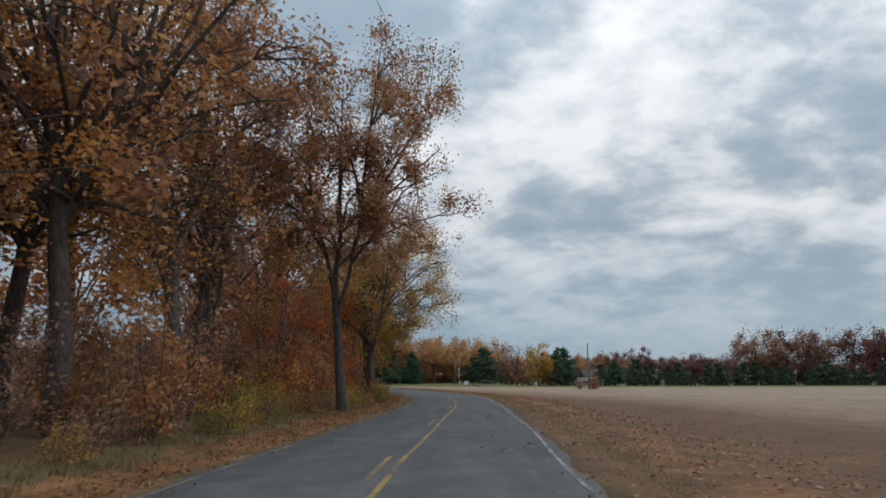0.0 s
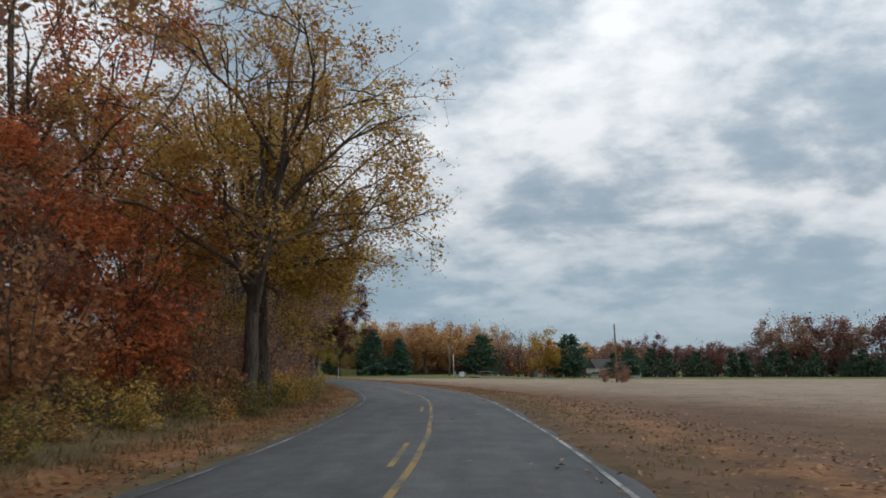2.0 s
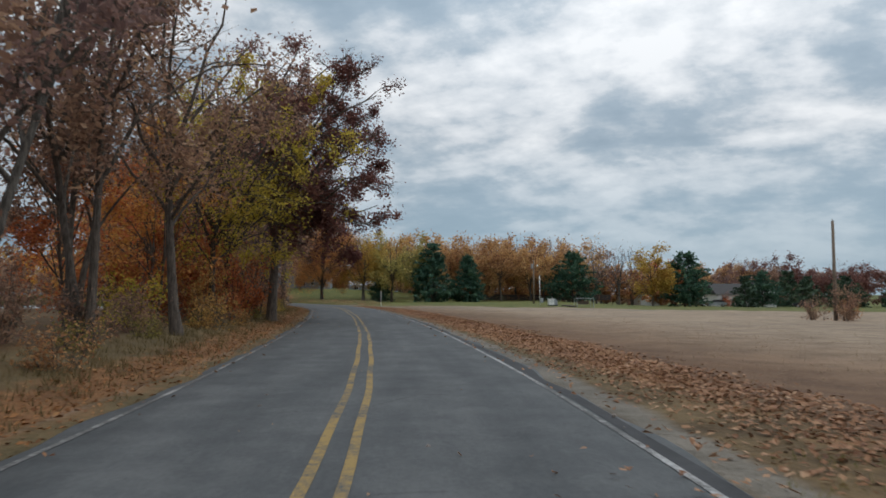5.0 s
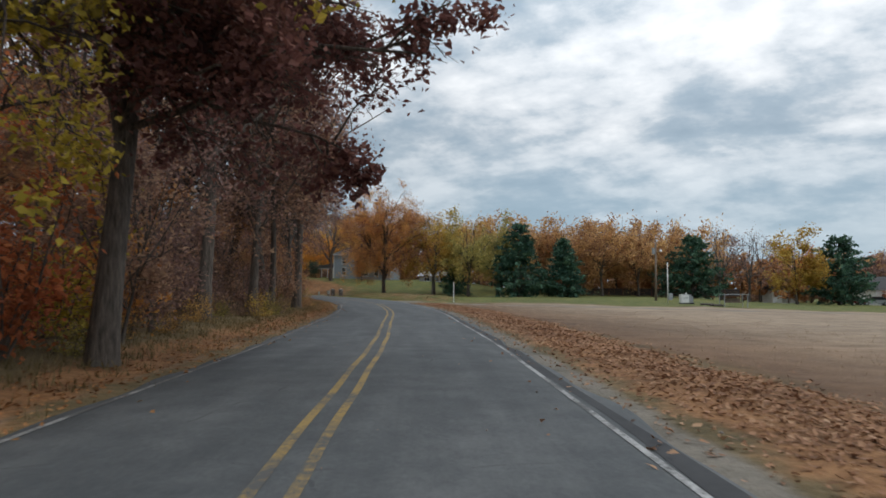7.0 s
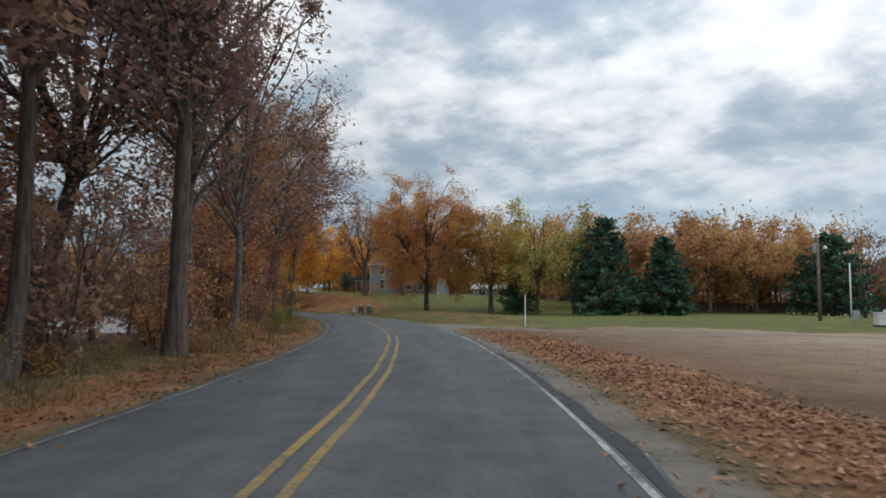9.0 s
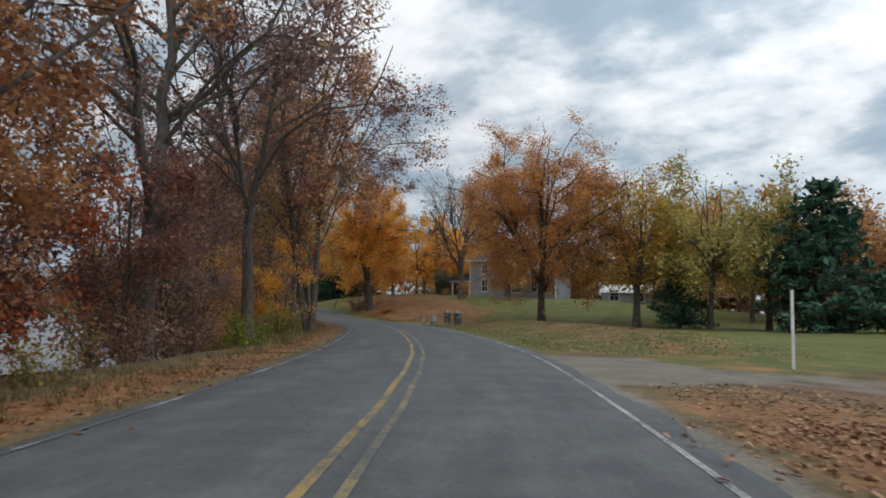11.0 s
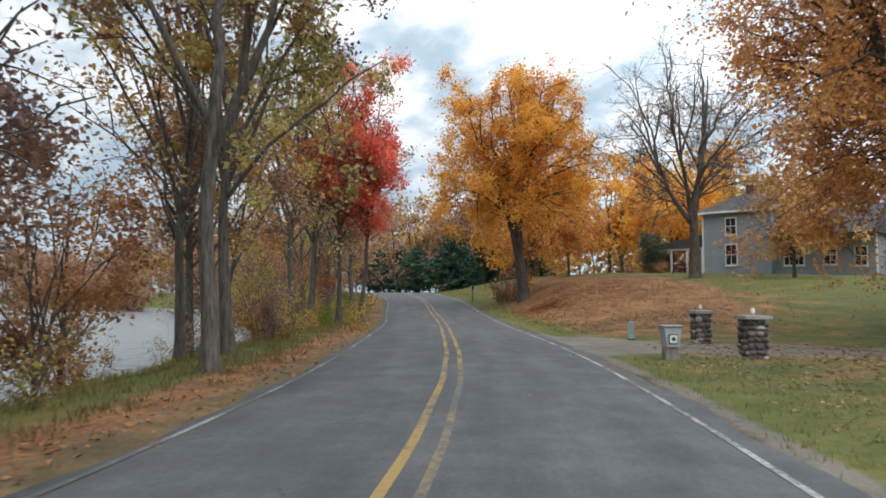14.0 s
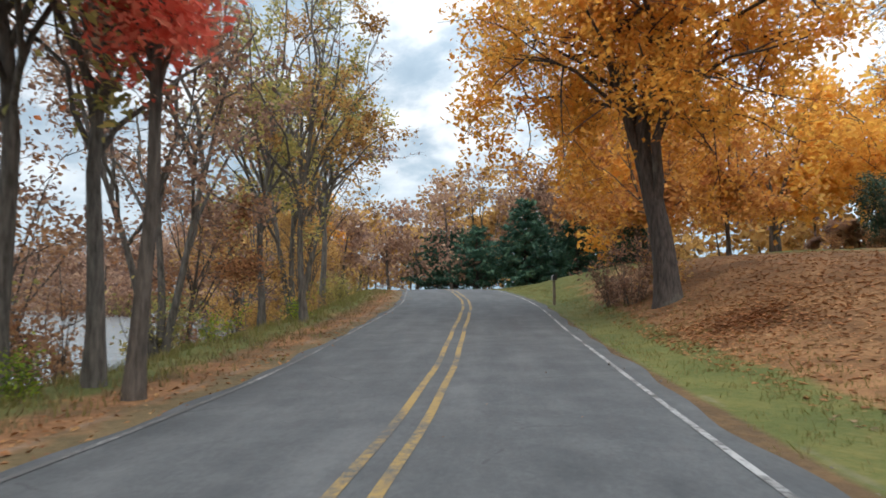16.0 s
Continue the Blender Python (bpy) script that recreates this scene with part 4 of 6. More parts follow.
back_how = dict(fine=0, height=17, spread=5.2, radius=0.2, clear=0.08, leaders=14, limbs=3, boughs=2, twigs=1, split=0.85)
back_a = make_tree("tree", 24, "rust", count=3000, size=0.25, scatter=0.5, label="tall tree deeper in the wood with rust-brown leaves", group=WOOD_GROUP, **back_how)
back_b = make_tree("tree", 25, "brown", count=2900, size=0.25, scatter=0.5, label="tall tree deeper in the wood with brown leaves", group=WOOD_GROUP, **{**back_how, "height": 16, "forks": 2})
weed = make_shrub("weed_clump", 23, "lime", 1.05, 1.5, 1000, 0.036, "yellow-green weed clump on the road verge", "weeds on the verge", stems=8, category="weeds", scatter=0.1)


def rp(s, lat):
    x, y = road_point(np.array([float(s)]), np.array([float(lat)]))
    return float(x[0]), float(y[0])


def label_for(leaf, size):
    words = {"rust": "rust-brown", "tawny": "tawny brown", "brown": "dull brown", "orange": "orange", "ochre": "ochre", "yellow": "yellow", "lime": "yellow-green", "olive": "olive-green",
             "purple": "dark maroon", "copper": "copper", "mauve": "faded maroon", "red": "bright red", "scarlet": "red-brown", "gold": "golden", "bronze": "bronze", "green": "green"}
    return f"{size} with {words[leaf]} autumn leaves beside the road"


# trees whose trunks show singly: place, prototype, size, leaves, turn
SINGLE = [
    (-4.9, 47.2, oak_b, 0.97, "ochre", 1.2), (-4.4, 31.8, ash_a, 1.0, "tawny", 1.4), (-11.5, 34.2, stout_a, 0.9, "ochre", 2.0),
    (-7.8, 45.4, young_a, 1.0, "scarlet", 0.3), (-9.4, 42.6, young_b, 1.1, "scarlet", 1.3), (-12.8, 23.4, stout_a, 1.0, "rust", 2.0), (-9.6, 25.9, stout_a, 1.02, "rust", 0.4), (-10.0, 29.5, tall_b, 1.0, "brown", 0.9),
    (-8.8, 16.6, edge_oak, 1.1, "rust", 4.1), (-11.6, 19.0, edge_oak, 1.0, "orange", 1.0), (-7.6, 31.0, young_b, 1.1, "tawny", 2.2),
    (-21.8, 113.0, edge_oak, 1.0, "mauve", 5.2), (-22.8, 119.0, edge_oak, 1.05, "mauve", 0.2), (-26.4, 128.0, edge_oak, 1.0, "brown", 2.2),
    (-9.5, 63.5, thin_b, 0.95, "brown", 0.2), (-10.4, 69.0, thin_b, 0.9, "brown", 1.9), (-9.8, 75.5, thin_b, 0.9, "mauve", 3.1), (-10.3, 80.0, tall_b, 0.8, "brown", 2.6), (-9.4, 72.0, young_b, 1.2, "brown", 1.6), (-10.2, 84.5, tall_c, 0.75, "brown", 0.8),
    (-14.2, 85.4, tall_b, 0.8, "brown", 1.0), (-14.6, 91.5, young_b, 1.25, "orange", 2.0),
    (-18.6, 116.5, tall_a, 0.98, "brown", 0.5), (-13.9, 101.4, young_b, 0.8, "brown", 0.5), (-14.4, 97.6, young_b, 0.7, "tawny", 1.5), (-15.2, 104.4, young_a, 0.8, "mauve", 2.5), (-13.4, 96.0, bush_a, 0.9, "tawny", 0.5), (-13.1, 94.8, bush_a, 0.95, "scarlet", 1.5), (-13.6, 97.5, bush_a, 1.1, "scarlet", 2.5), (-14.9, 98.3, young_a, 0.62, "scarlet", 0.4), (-14.6, 95.6, young_a, 0.6, "scarlet", 3.4), (-12.6, 92.2, bush_a, 0.8, "ochre", 4.5), (-21.3, 127.3, tall_c, 1.15, "mauve", 2.9), (-20.1, 121.4, tall_b, 1.1, "mauve", 4.0), (-23.0, 130.2, thin_a, 1.0, "mauve", 1.4),
    (-17.4, 110.5, tall_c, 1.15, "purple", 5.1), (-25.2, 136.0, thin_a, 0.95, "brown", 3.3), (-28.8, 142.5, tall_c, 0.9, "rust", 2.4),
    (-33.8, 150.4, stout_a, 1.0, "mauve", 2.2),
    (-37.8, 163.9, tall_b, 1.05, "tawny", 2.8), (-42.3, 168.2, tall_c, 0.9, "ochre", 3.5),
    (-36.7, 160.2, young_b, 0.62, "gold", 2.5), (-37.4, 156.6, young_a, 0.7, "orange", 2.2), (-39.8, 163.0, young_a, 0.9, "tawny", 0.7), (-48.6, 177.2, thin_a, 0.9, "olive", 0.6), (-52.6, 178.2, thin_a, 0.95, "ochre", 1.9), (-55.6, 180.3, tall_c, 0.8, "brown", 0.2), (-40.8, 160.6, thin_a, 0.9, "brown", 4.6), (-57.6, 182.4, thin_b, 0.8, "ochre", 2.0),
    (-58.9, 186.9, thin_a, 0.95, "olive", 1.3), (-60.6, 186.4, young_b, 0.72, "olive", 0.9), (-62.5, 188.5, young_b, 0.8, "tawny", 2.9), (-59.9, 188.8, thin_a, 0.95, "scarlet", 4.8), (-66.6, 193.6, thin_b, 0.85, "brown", 0.1), (-59.4, 189.9, thin_a, 0.8, "brown", 2.1),
    (-69.6, 198.0, thin_a, 0.8, "olive", 1.7), (-68.0, 198.6, thin_a, 0.75, "ochre", 0.4), (-75.0, 202.4, thin_b, 1.05, "olive", 2.8), (-78.5, 206.0, thin_a, 1.0, "brown", 3.9),
]
FIRST = {}
for i, (x, y, proto, size, leaf, turn) in enumerate(SINGLE):
    if proto.name not in FIRST:
        FIRST[proto.name] = (proto, x, y, turn, size, leaf, label_for(leaf, "roadside tree"))
        continue
    plant(proto, x, y, turn, size, leaf, label_for(leaf, "roadside tree"))

# the rest of the wood, row behind row
rng_wood = random.Random(5)
PALETTE = [(-40, 30, ["rust", "brown", "orange", "rust"]), (30, 60, ["rust", "scarlet", "brown", "ochre"]), (60, 86, ["brown", "mauve", "brown"]),
           (86, 108, ["scarlet", "lime", "rust", "orange"]), (108, 142, ["brown", "mauve", "tawny", "mauve"]), (142, 166, ["rust", "purple", "brown", "scarlet"]),
           (166, 186, ["ochre", "olive", "brown"]), (186, 280, ["brown", "olive", "ochre"])]


def palette(s):
    for a, b, c in PALETTE:
        if a <= s < b:
            return rng_wood.choice(c)
    return "brown"


for row, (lat0, gap, protos) in enumerate([(-12.5, 10.0, [tall_a, back_b, tall_c, back_a]), (-19.0, 13.0, [back_a, back_b, tall_c])]):
    s = -14.0 + 3 * row
    while s < 146 - 4 * row:
        x, y = rp(s + rng_wood.uniform(-2, 2), lat0 + rng_wood.uniform(-2.2, 2.0))
        if min(math.hypot(x - a[0], y - a[1]) for a in SINGLE) > 3.0 and not (row == 1 and (s < 34 or 56 < s < 112)) and not 86 < s < 110 and not 24 < s < 44:
            leaf = palette(s)
            proto = rng_wood.choice([thin_b, thin_a, tall_c] if 58 < s < 86 else [thin_a, thin_b] if s < 112 and s >= 86 else protos)
            plant(proto, x, y, rng_wood.uniform(0, 6.28), rng_wood.uniform(0.78, 1.08), leaf, label_for(leaf, "wood-edge tree"))
        s += gap * rng_wood.uniform(0.75, 1.25) * (0.85 if s < 46 else 1.3 if s > 130 else 0.7 if s > 110 else 1)
for s, lat, proto, size, leaf in [(96, -8.6, young_b, 1.05, "scarlet"), (99.5, -10.5, young_a, 1.15, "rust"), (103, -8.2, young_b, 1.0, "brown"), (106, -10.4, young_a, 1.2, "rust"), (109, -8.0, young_b, 1.1, "brown"), (112.5, -9.6, young_a, 1.1, "rust"),
                                  (116, -8.4, young_b, 1.0, "brown"), (152, -9, young_a, 1.0, "purple"), (157, -8.5, young_b, 1.0, "brown"), (167, -8.6, young_b, 0.8, "mauve"),
                                  (183, -8.5, thin_b, 0.8, "brown"), (188, -8.5, young_b, 0.9, "rust"), (186, -11, thin_b, 1.0, "mauve"), (191, -9.5, young_a, 1.0, "rust"), (181, -11.5, thin_a, 1.0, "mauve"), (212, -9.5, young_b, 1.1, "brown"),
                                  (218, -8.0, young_a, 0.9, "rust"), (226, -9.0, young_b, 1.0, "ochre"), (236, -8.0, tall_c, 0.65, "ochre"), (245, -9.0, young_b, 1.3, "ochre"),
                                  (255, -9.5, tall_a, 0.7, "ochre"), (262, -12, tall_a, 0.75, "brown"), (159.5, -7.4, young_a, 0.85, "mauve"), (172, -9.5, thin_a, 0.95, "rust"), (168.5, -8.4, young_a, 0.85, "tawny"), (164, -8.8, young_b, 0.9, "brown"), (161, -7.6, young_a, 0.8, "mauve"), (155.5, -7.2, young_a, 0.9, "purple"), (150.5, -8.2, young_a, 1.05, "rust"), (153.5, -9.6, young_b, 1.15, "scarlet"), (158.5, -9.2, young_a, 1.05, "tawny"), (147, -7.6, young_b, 1.0, "rust"), (176, -7.4, young_b, 0.75, "brown"), (174.5, -8.2, young_a, 0.7, "rust")]:
    x, y = rp(s, lat)
    plant(proto, x, y, rng_wood.uniform(0, 6.28), size, leaf, label_for(leaf, "waterside tree" if s > 150 else "wood-edge tree"))

# understorey and brush along the edge
s = -6.0
while s < 150:
    x, y = rp(s, rng_wood.uniform(-12.5, -8.0))
    leaf = palette(s)
    if not 56 < s < 88 and s > 27:
        proto, turn, size = rng_wood.choice([young_a, young_b]), rng_wood.uniform(0, 6.28), rng_wood.uniform(0.6, 1.05)
        if s > 42:
            plant(proto, x, y, turn, size, leaf, label_for(leaf, "young tree"))
    s += rng_wood.uniform(5.0, 8.5) * (0.4 if s > 106 else 0.85 if s > 84 else 0.62)
s = -6.0
while s < 268:
    gap = 1.2 if 92 < s < 124 else 1.5 if s < 150 else 2.4
    x, y = rp(s, rng_wood.uniform(-9.0, -5.9) if s < 150 else rng_wood.uniform(-9.5, -6.2))
    leaf = palette(s) if rng_wood.random() < 0.75 else "brown"
    open_view = s > 160
    if not open_view or rng_wood.random() < (0.45 if s < 203 else 0.85):
        plant(rng_wood.choice([bush_a, bush_b]), x, y, rng_wood.uniform(0, 6.28), rng_wood.uniform(0.7, 1.25) * (0.62 if open_view else 1), leaf, f"tangled roadside brush with {leaf} leaves" if leaf not in ("purple", "mauve", "scarlet") else "tangled roadside brush with dark reddish leaves")
    s += gap * rng_wood.uniform(0.8, 2.2)
s = 14.0
while s < 92:
    x, y = rp(s, rng_wood.uniform(-16.0, -10.5))
    leaf = rng_wood.choice(["brown", "tawny", "mauve", "rust"])
    plant(bush_a, x, y, rng_wood.uniform(0, 6.28), rng_wood.uniform(1.0, 1.5), leaf, "tangled thicket inside the roadside wood")
    s += rng_wood.uniform(2.2, 4.0)
for s, lat, size, leaf in [(22, -5.6, 1.1, "yellow"), (25, -6.0, 1.2, "lime"), (29, -5.7, 1.0, "lime"), (33, -5.5, 0.8, "ochre"), (35.5, -5.6, 1.0, "lime"), (37.5, -6.4, 1.1, "lime"), (39.5, -5.7, 1.2, "yellow"), (41.0, -6.6, 1.2, "lime"), (43.0, -5.8, 1.1, "lime"), (38.5, -7.4, 1.2, "ochre"), (46, -5.0, 1.2, "lime"), (50, -5.2, 1.3, "lime"), (53.5, -5.0, 1.2, "yellow"),
                           (56, -4.9, 1.1, "lime"), (60, -4.9, 1.2, "lime"), (64, -5.0, 1.2, "yellow"), (59, -6.0, 1.4, "gold"), (69, -5.0, 1.0, "lime"), (90, -5.5, 1.5, "ochre"), (94, -5.0, 0.9, "ochre"),
                           (118, -5.2, 1.2, "yellow"), (123, -5.6, 1.0, "lime"), (163, -6.4, 1.2, "ochre"), (166, -5.8, 1.1, "lime"), (171, -5.5, 1.4, "lime"), (176, -5.6, 1.2, "lime"),
                           (179, -5.9, 1.15, "green"), (182, -5.3, 1.2, "lime"), (197, -5.2, 1.0, "yellow"), (202, -5.6, 1.1, "yellow"), (206, -5.4, 0.9, "green"), (215, -5.8, 1.0, "green"), (222, -5.6, 1.0, "green"), (232, -6, 1.4, "lime"), (241, -6, 1.6, "lime")]:
    x, y = rp(s, lat)
    plant(weed, x, y, s * 1.7, size, {"lime": "weed"}.get(leaf, leaf), "clump of " + {"lime": "yellow-green", "yellow": "yellow", "ochre": "straw-brown", "green": "green", "gold": "golden"}[leaf] + " weeds on the verge")

plant(weed, -54.0, 186.2, 0.4, 1.0, "yellow", "bright yellow sapling in the grass of the lake bank", tall=1.4)
plant(weed, -32.4, 153.3, 1.2, 1.35, "green", "bright yellow-green bush at the water's edge")
s = 5.0
while s < 150:
    x, y = rp(s, rng_wood.uniform(-6.4, -4.9))
    leaf = rng_wood.choice(["ochre", "weed", "rust", "brown", "weed"])
    plant(weed, x, y, rng_wood.uniform(0, 6.28), rng_wood.uniform(0.6, 1.1), leaf, "dull brush and weeds at the verge's back")
    s += rng_wood.uniform(1.2, 2.6) * (1.0 if s < 62 else 1.6)

plant(lime_tree, -13.0, 93.4, 5.9, 0.82, "lime", "roadside tree with yellow-green leaves reaching over the verge")
for x, y, k, leaf in [(-7.4, 27.4, 0.75, "lime"), (-8.6, 28.8, 0.9, "weed"), (-7.2, 30.0, 0.7, "yellow"), (-9.4, 31.0, 0.95, "ochre"), (-6.9, 25.6, 0.6, "weed"), (-8.3, 33.6, 0.8, "weed")]:
    plant(bush_b, x, y, x * 3.1, k, leaf, "yellow-green bramble thicket under the wood's edge")

plant(wide_a, -34.3, 155.4, 1.1, 0.76, "purple", "wide waterside tree with dense dark maroon leaves")
for x, y, k, leaf in [(-57.2, 184.6, 0.75, "olive"), (-59.0, 185.2, 0.7, "mauve"), (-54.8, 182.6, 0.7, "ochre"), (-61.0, 188.2, 0.7, "olive"), (-63.5, 190.4, 0.75, "tawny"), (-52.4, 181.4, 0.65, "mauve")]:
    plant(bush_a, x, y, x * 2.3, k, leaf, "loose lakeside brush with thinning dull leaves")

# the first-built ones take their own places last
stand(wide_a, -26.5, 114.0, 2.8, 0.9, "brown")
for first in FIRST.values():
    stand(*first)
for i, p in enumerate((back_a, back_b)):
    stand(p, *rp(40 + 30 * i, -21))
stand(oak_a, -12.3, 98.8, 0.0)
stand(yellow_oak, -5.3, 51.0, 0.0)
stand(lime_tree, -13.3, 96.2, 0.5, 0.9)
stand(bush_a, *rp(12, -9.5)); stand(bush_b, *rp(16, -8)); stand(weed, *rp(20, -5.5))

# ---- the large trees on the lawn ----
gold = make_tree("maple_tree", 31, "gold", BARK_DARK, fill=1.8, count=60000, size=0.095, scatter=0.24, label="large old maple with golden-orange leaves beside the road", height=15.4, spread=6.2, radius=0.36, clear=0.28, leaders=42, limbs=4, boughs=4, twigs=3, split=0.6, arch=0.12, hang=0.25, lean=(-0.02, 0.0), mains=4, low=-0.85, taper=0.38, flare=0.3)
stand(gold, -59.3, 205.0, 0.9)
maple = make_tree("maple_tree", 32, "copper", BARK_DARK, fill=2.4, count=90000, size=0.09, scatter=0.27, label="broad dome-shaped maple with bronze and orange leaves on the lawn", height=16.0, spread=7.6, radius=0.33, clear=0.22, leaders=48, limbs=4, boughs=4, twigs=3, split=0.5, arch=0.18, hang=0.3, mains=4, flare=0.42, low=-0.85)
stand(maple, -35.5, 192.9, 2.0)
bare = make_tree("bare_tree", 34, "brown", BARK, count=2500, size=0.08, scatter=0.15, label="large bare grey tree before the farmhouse", height=18, spread=7.0, radius=0.40, clear=0.2, leaders=32, limbs=5, boughs=5, twigs=6, split=0.6, arch=0.16, mains=4, flare=0.5)
stand(bare, -51.4, 212.4, 0.5, 0.86)
spread_tree = make_tree("tree", 38, "purple", BARK_GREY, count=36000, size=0.08, scatter=0.2, label="half-bare roadside tree with long spreading limbs and maroon leaves", height=18.5, spread=7.6, radius=0.16, clear=0.3, leaders=22, limbs=5, boughs=4, twigs=3, split=0.6, arch=0.12, mains=3, flare=0.5, low=-0.4)
stand(spread_tree, -45.8, 175.0, 2.5)
red = make_tree("red_maple", 35, "red", count=17000, size=0.082, scatter=0.24, label="slender maple with bright red leaves at the lakeside", height=13.2, spread=2.5, radius=0.13, clear=0.36, leaders=16, limbs=4, boughs=3, twigs=2, split=0.8)
stand(red, -57.9, 189.9, 0.0, 0.95)
lawn_ochre = make_tree("tree", 36, "yellow", BARK_GREY, count=9500, size=0.15, scatter=0.4, label="leaning lawn tree with thinning yellow-brown leaves", height=13.0, spread=5.0, radius=0.32, clear=0.16, leaders=18, limbs=4, boughs=3, twigs=3, split=0.5, lean=(0.08, 0.0))
stand(lawn_ochre, -27.8, 192.8, 1.0)
lawn_olive = make_tree("tree", 37, "olive", count=8200, size=0.155, scatter=0.42, label="garden tree with olive-green autumn leaves", height=12.0, spread=4.6, radius=0.24, clear=0.1, leaders=18, limbs=4, boughs=3, twigs=3, split=0.7)
stand(lawn_olive, -22.3, 191.5, 0.3)
plant(lawn_olive, -18.4, 194.5, 2.2, 0.98, "olive", "garden tree with green and yellow leaves")
plant(lawn_olive, -26.0, 200.5, 4.0, 0.9, "ochre", "garden tree with ochre leaves behind evergreens")

# ---- evergreens by the field's end ----
pine = make_conifer("pine_tree", 41, 10.6, 9.6, label="dark green pine with a broad skirt at the field's end", group="garden evergreens", whorls=32, sprays=26, size=0.36, bare=0.02)
stand(pine, -14.9, 191.3, 0.0)
spruce = make_conifer("spruce_tree", 42, 8.6, 7.2, label="dark green spruce on the lawn's edge", group="garden evergreens", whorls=30, sprays=24, size=0.34, bare=0.02)
stand(spruce, -8.7, 193.6, 0.0)
round_pine = make_conifer("pine_tree", 43, 10.4, 13.0, label="wide rounded dark pine in a garden", group="garden evergreens", whorls=28, sprays=30, bare=0.06, size=0.38)
stand(round_pine, 11.4, 211.5, 0.0)
plant(round_pine, 34.5, 215.4, 1.5, 1.08, None, "large dark pine with a ragged crown in a garden")
plant(round_pine, 52.0, 222.0, 2.5, 0.75, None, "dark evergreen beside a white house")
plant(round_pine, -24.4, 191.8, 1.0, 0.42, None, "low spreading dark evergreen at the lawn's edge")
plant(pine, -86.5, 230.5, 1.0, 0.68, None, "dark evergreen at the road's bend")
for x, y, k in [(-82.5, 232.0, 0.5), (-91.0, 229.5, 0.52), (-97.0, 233.0, 0.55), (-103.0, 236.0, 0.6), (-78.5, 234.0, 0.42), (-90.0, 237.0, 0.55)]:
    plant(round_pine, x, y, x, k, None, "dark evergreen at the road's bend")
clipped = make_shrub("evergreen_shrub", 44, "cedar", 3.6, 2.3, 9000, 0.06, "clipped rounded dark evergreen beside the farmhouse porch", stems=16, scatter=0.2)
stand(clipped, -58.6, 222.2)

# ---- distant trees ----
far_a = make_tree("tree", 51, "bronze", count=6400, size=0.25, scatter=0.6, label="distant tree with bronze autumn leaves", group=FAR_GROUP, fine=0, fill=5, height=13.6, spread=6.0, radius=0.24, clear=0.16, leaders=18, limbs=3, boughs=2, twigs=1, split=0.5)
far_b = make_tree("tree", 52, "ochre", count=5000, size=0.25, scatter=0.5, label="distant tree with ochre leaves", group=FAR_GROUP, fine=0, fill=5, height=12.6, spread=5.2, radius=0.2, clear=0.08, leaders=14, limbs=3, boughs=2, twigs=1, split=0.6)
far_c = make_tree("tree", 53, "mauve", BARK_GREY, count=700, size=0.2, scatter=0.4, label="distant bare grey tree", group=FAR_GROUP, height=13, spread=5.4, radius=0.24, clear=0.15, leaders=14, limbs=3, boughs=3, twigs=3, split=0.5)
cedar = make_conifer("cedar_tree", 54, 6.6, 6.4, "cedar", "dark cedar in a field hedgerow", "hedgerow cedars", bare=0.02, whorls=12, sprays=13, size=0.46)
rng_far = random.Random(8)
stand(far_a, -3.0, 209.0, 0.3); stand(far_b, 27.6, 213.0, 0.0); stand(far_c, 22.0, 221.0, 0.0); stand(cedar, 46.0, 214.0, 0.0)
far_b["label"] = "distant tree with yellow leaves"
recolour(far_b, "yellow")
FAR = [(-9, 214, far_a, 0.95, "bronze"), (3, 213, far_a, 0.9, "bronze"), (6, 221, far_a, 1.05, "bronze"), (-6, 224, far_a, 1.1, "bronze"), (-14, 216, far_b, 1.1, "bronze"), (0, 232, far_a, 1.15, "rust"),
       (14, 228, far_a, 1.1, "bronze"), (-20, 208, far_b, 1.05, "ochre"), (9, 236, far_c, 1.2, None), (20, 236, far_c, 1.15, None), (28, 240, far_c, 1.1, None), (17, 219, far_c, 1.0, None), (36, 246, far_a, 0.9, "scarlet"),
       (44, 250, far_a, 0.85, "bronze"), (56, 252, far_a, 0.85, "bronze"), (50, 240, far_b, 0.7, "mauve"), (62, 246, far_b, 0.8, "brown")]
for x, y, p, k, leaf in FAR:
    plant(p, x, y, rng_far.uniform(0, 6.28), k, leaf, None if leaf is None else label_for(leaf, "distant tree").replace(" beside the road", " beyond the field"))
for i in range(28):
    x = 62 + 3.9 * i
    y = 238 + 0.10 * (x - 60) + rng_far.uniform(-6, 6)
    plant(cedar, x, y, rng_far.uniform(0, 6.28), rng_far.uniform(0.85, 1.35), None, "dark cedar in the hedgerow beyond the field")
for i in range(13):
    x = 58 + 11.5 * i
    y = 256 + 0.1 * (x - 60) + rng_far.uniform(-6, 10)
    big = 1.6 if 112 < x < 165 else rng_far.uniform(0.8, 1.1)
    leaf = rng_far.choice(["purple", "mauve", "mauve", "brown", "purple", None])
    plant(far_c if leaf is None else rng_far.choice([far_a, far_b]), x, y, rng_far.uniform(0, 6.28), big, leaf, "distant bare tree beyond the field" if leaf is None else label_for(leaf, "distant tree").replace(" beside the road", " beyond the field"))
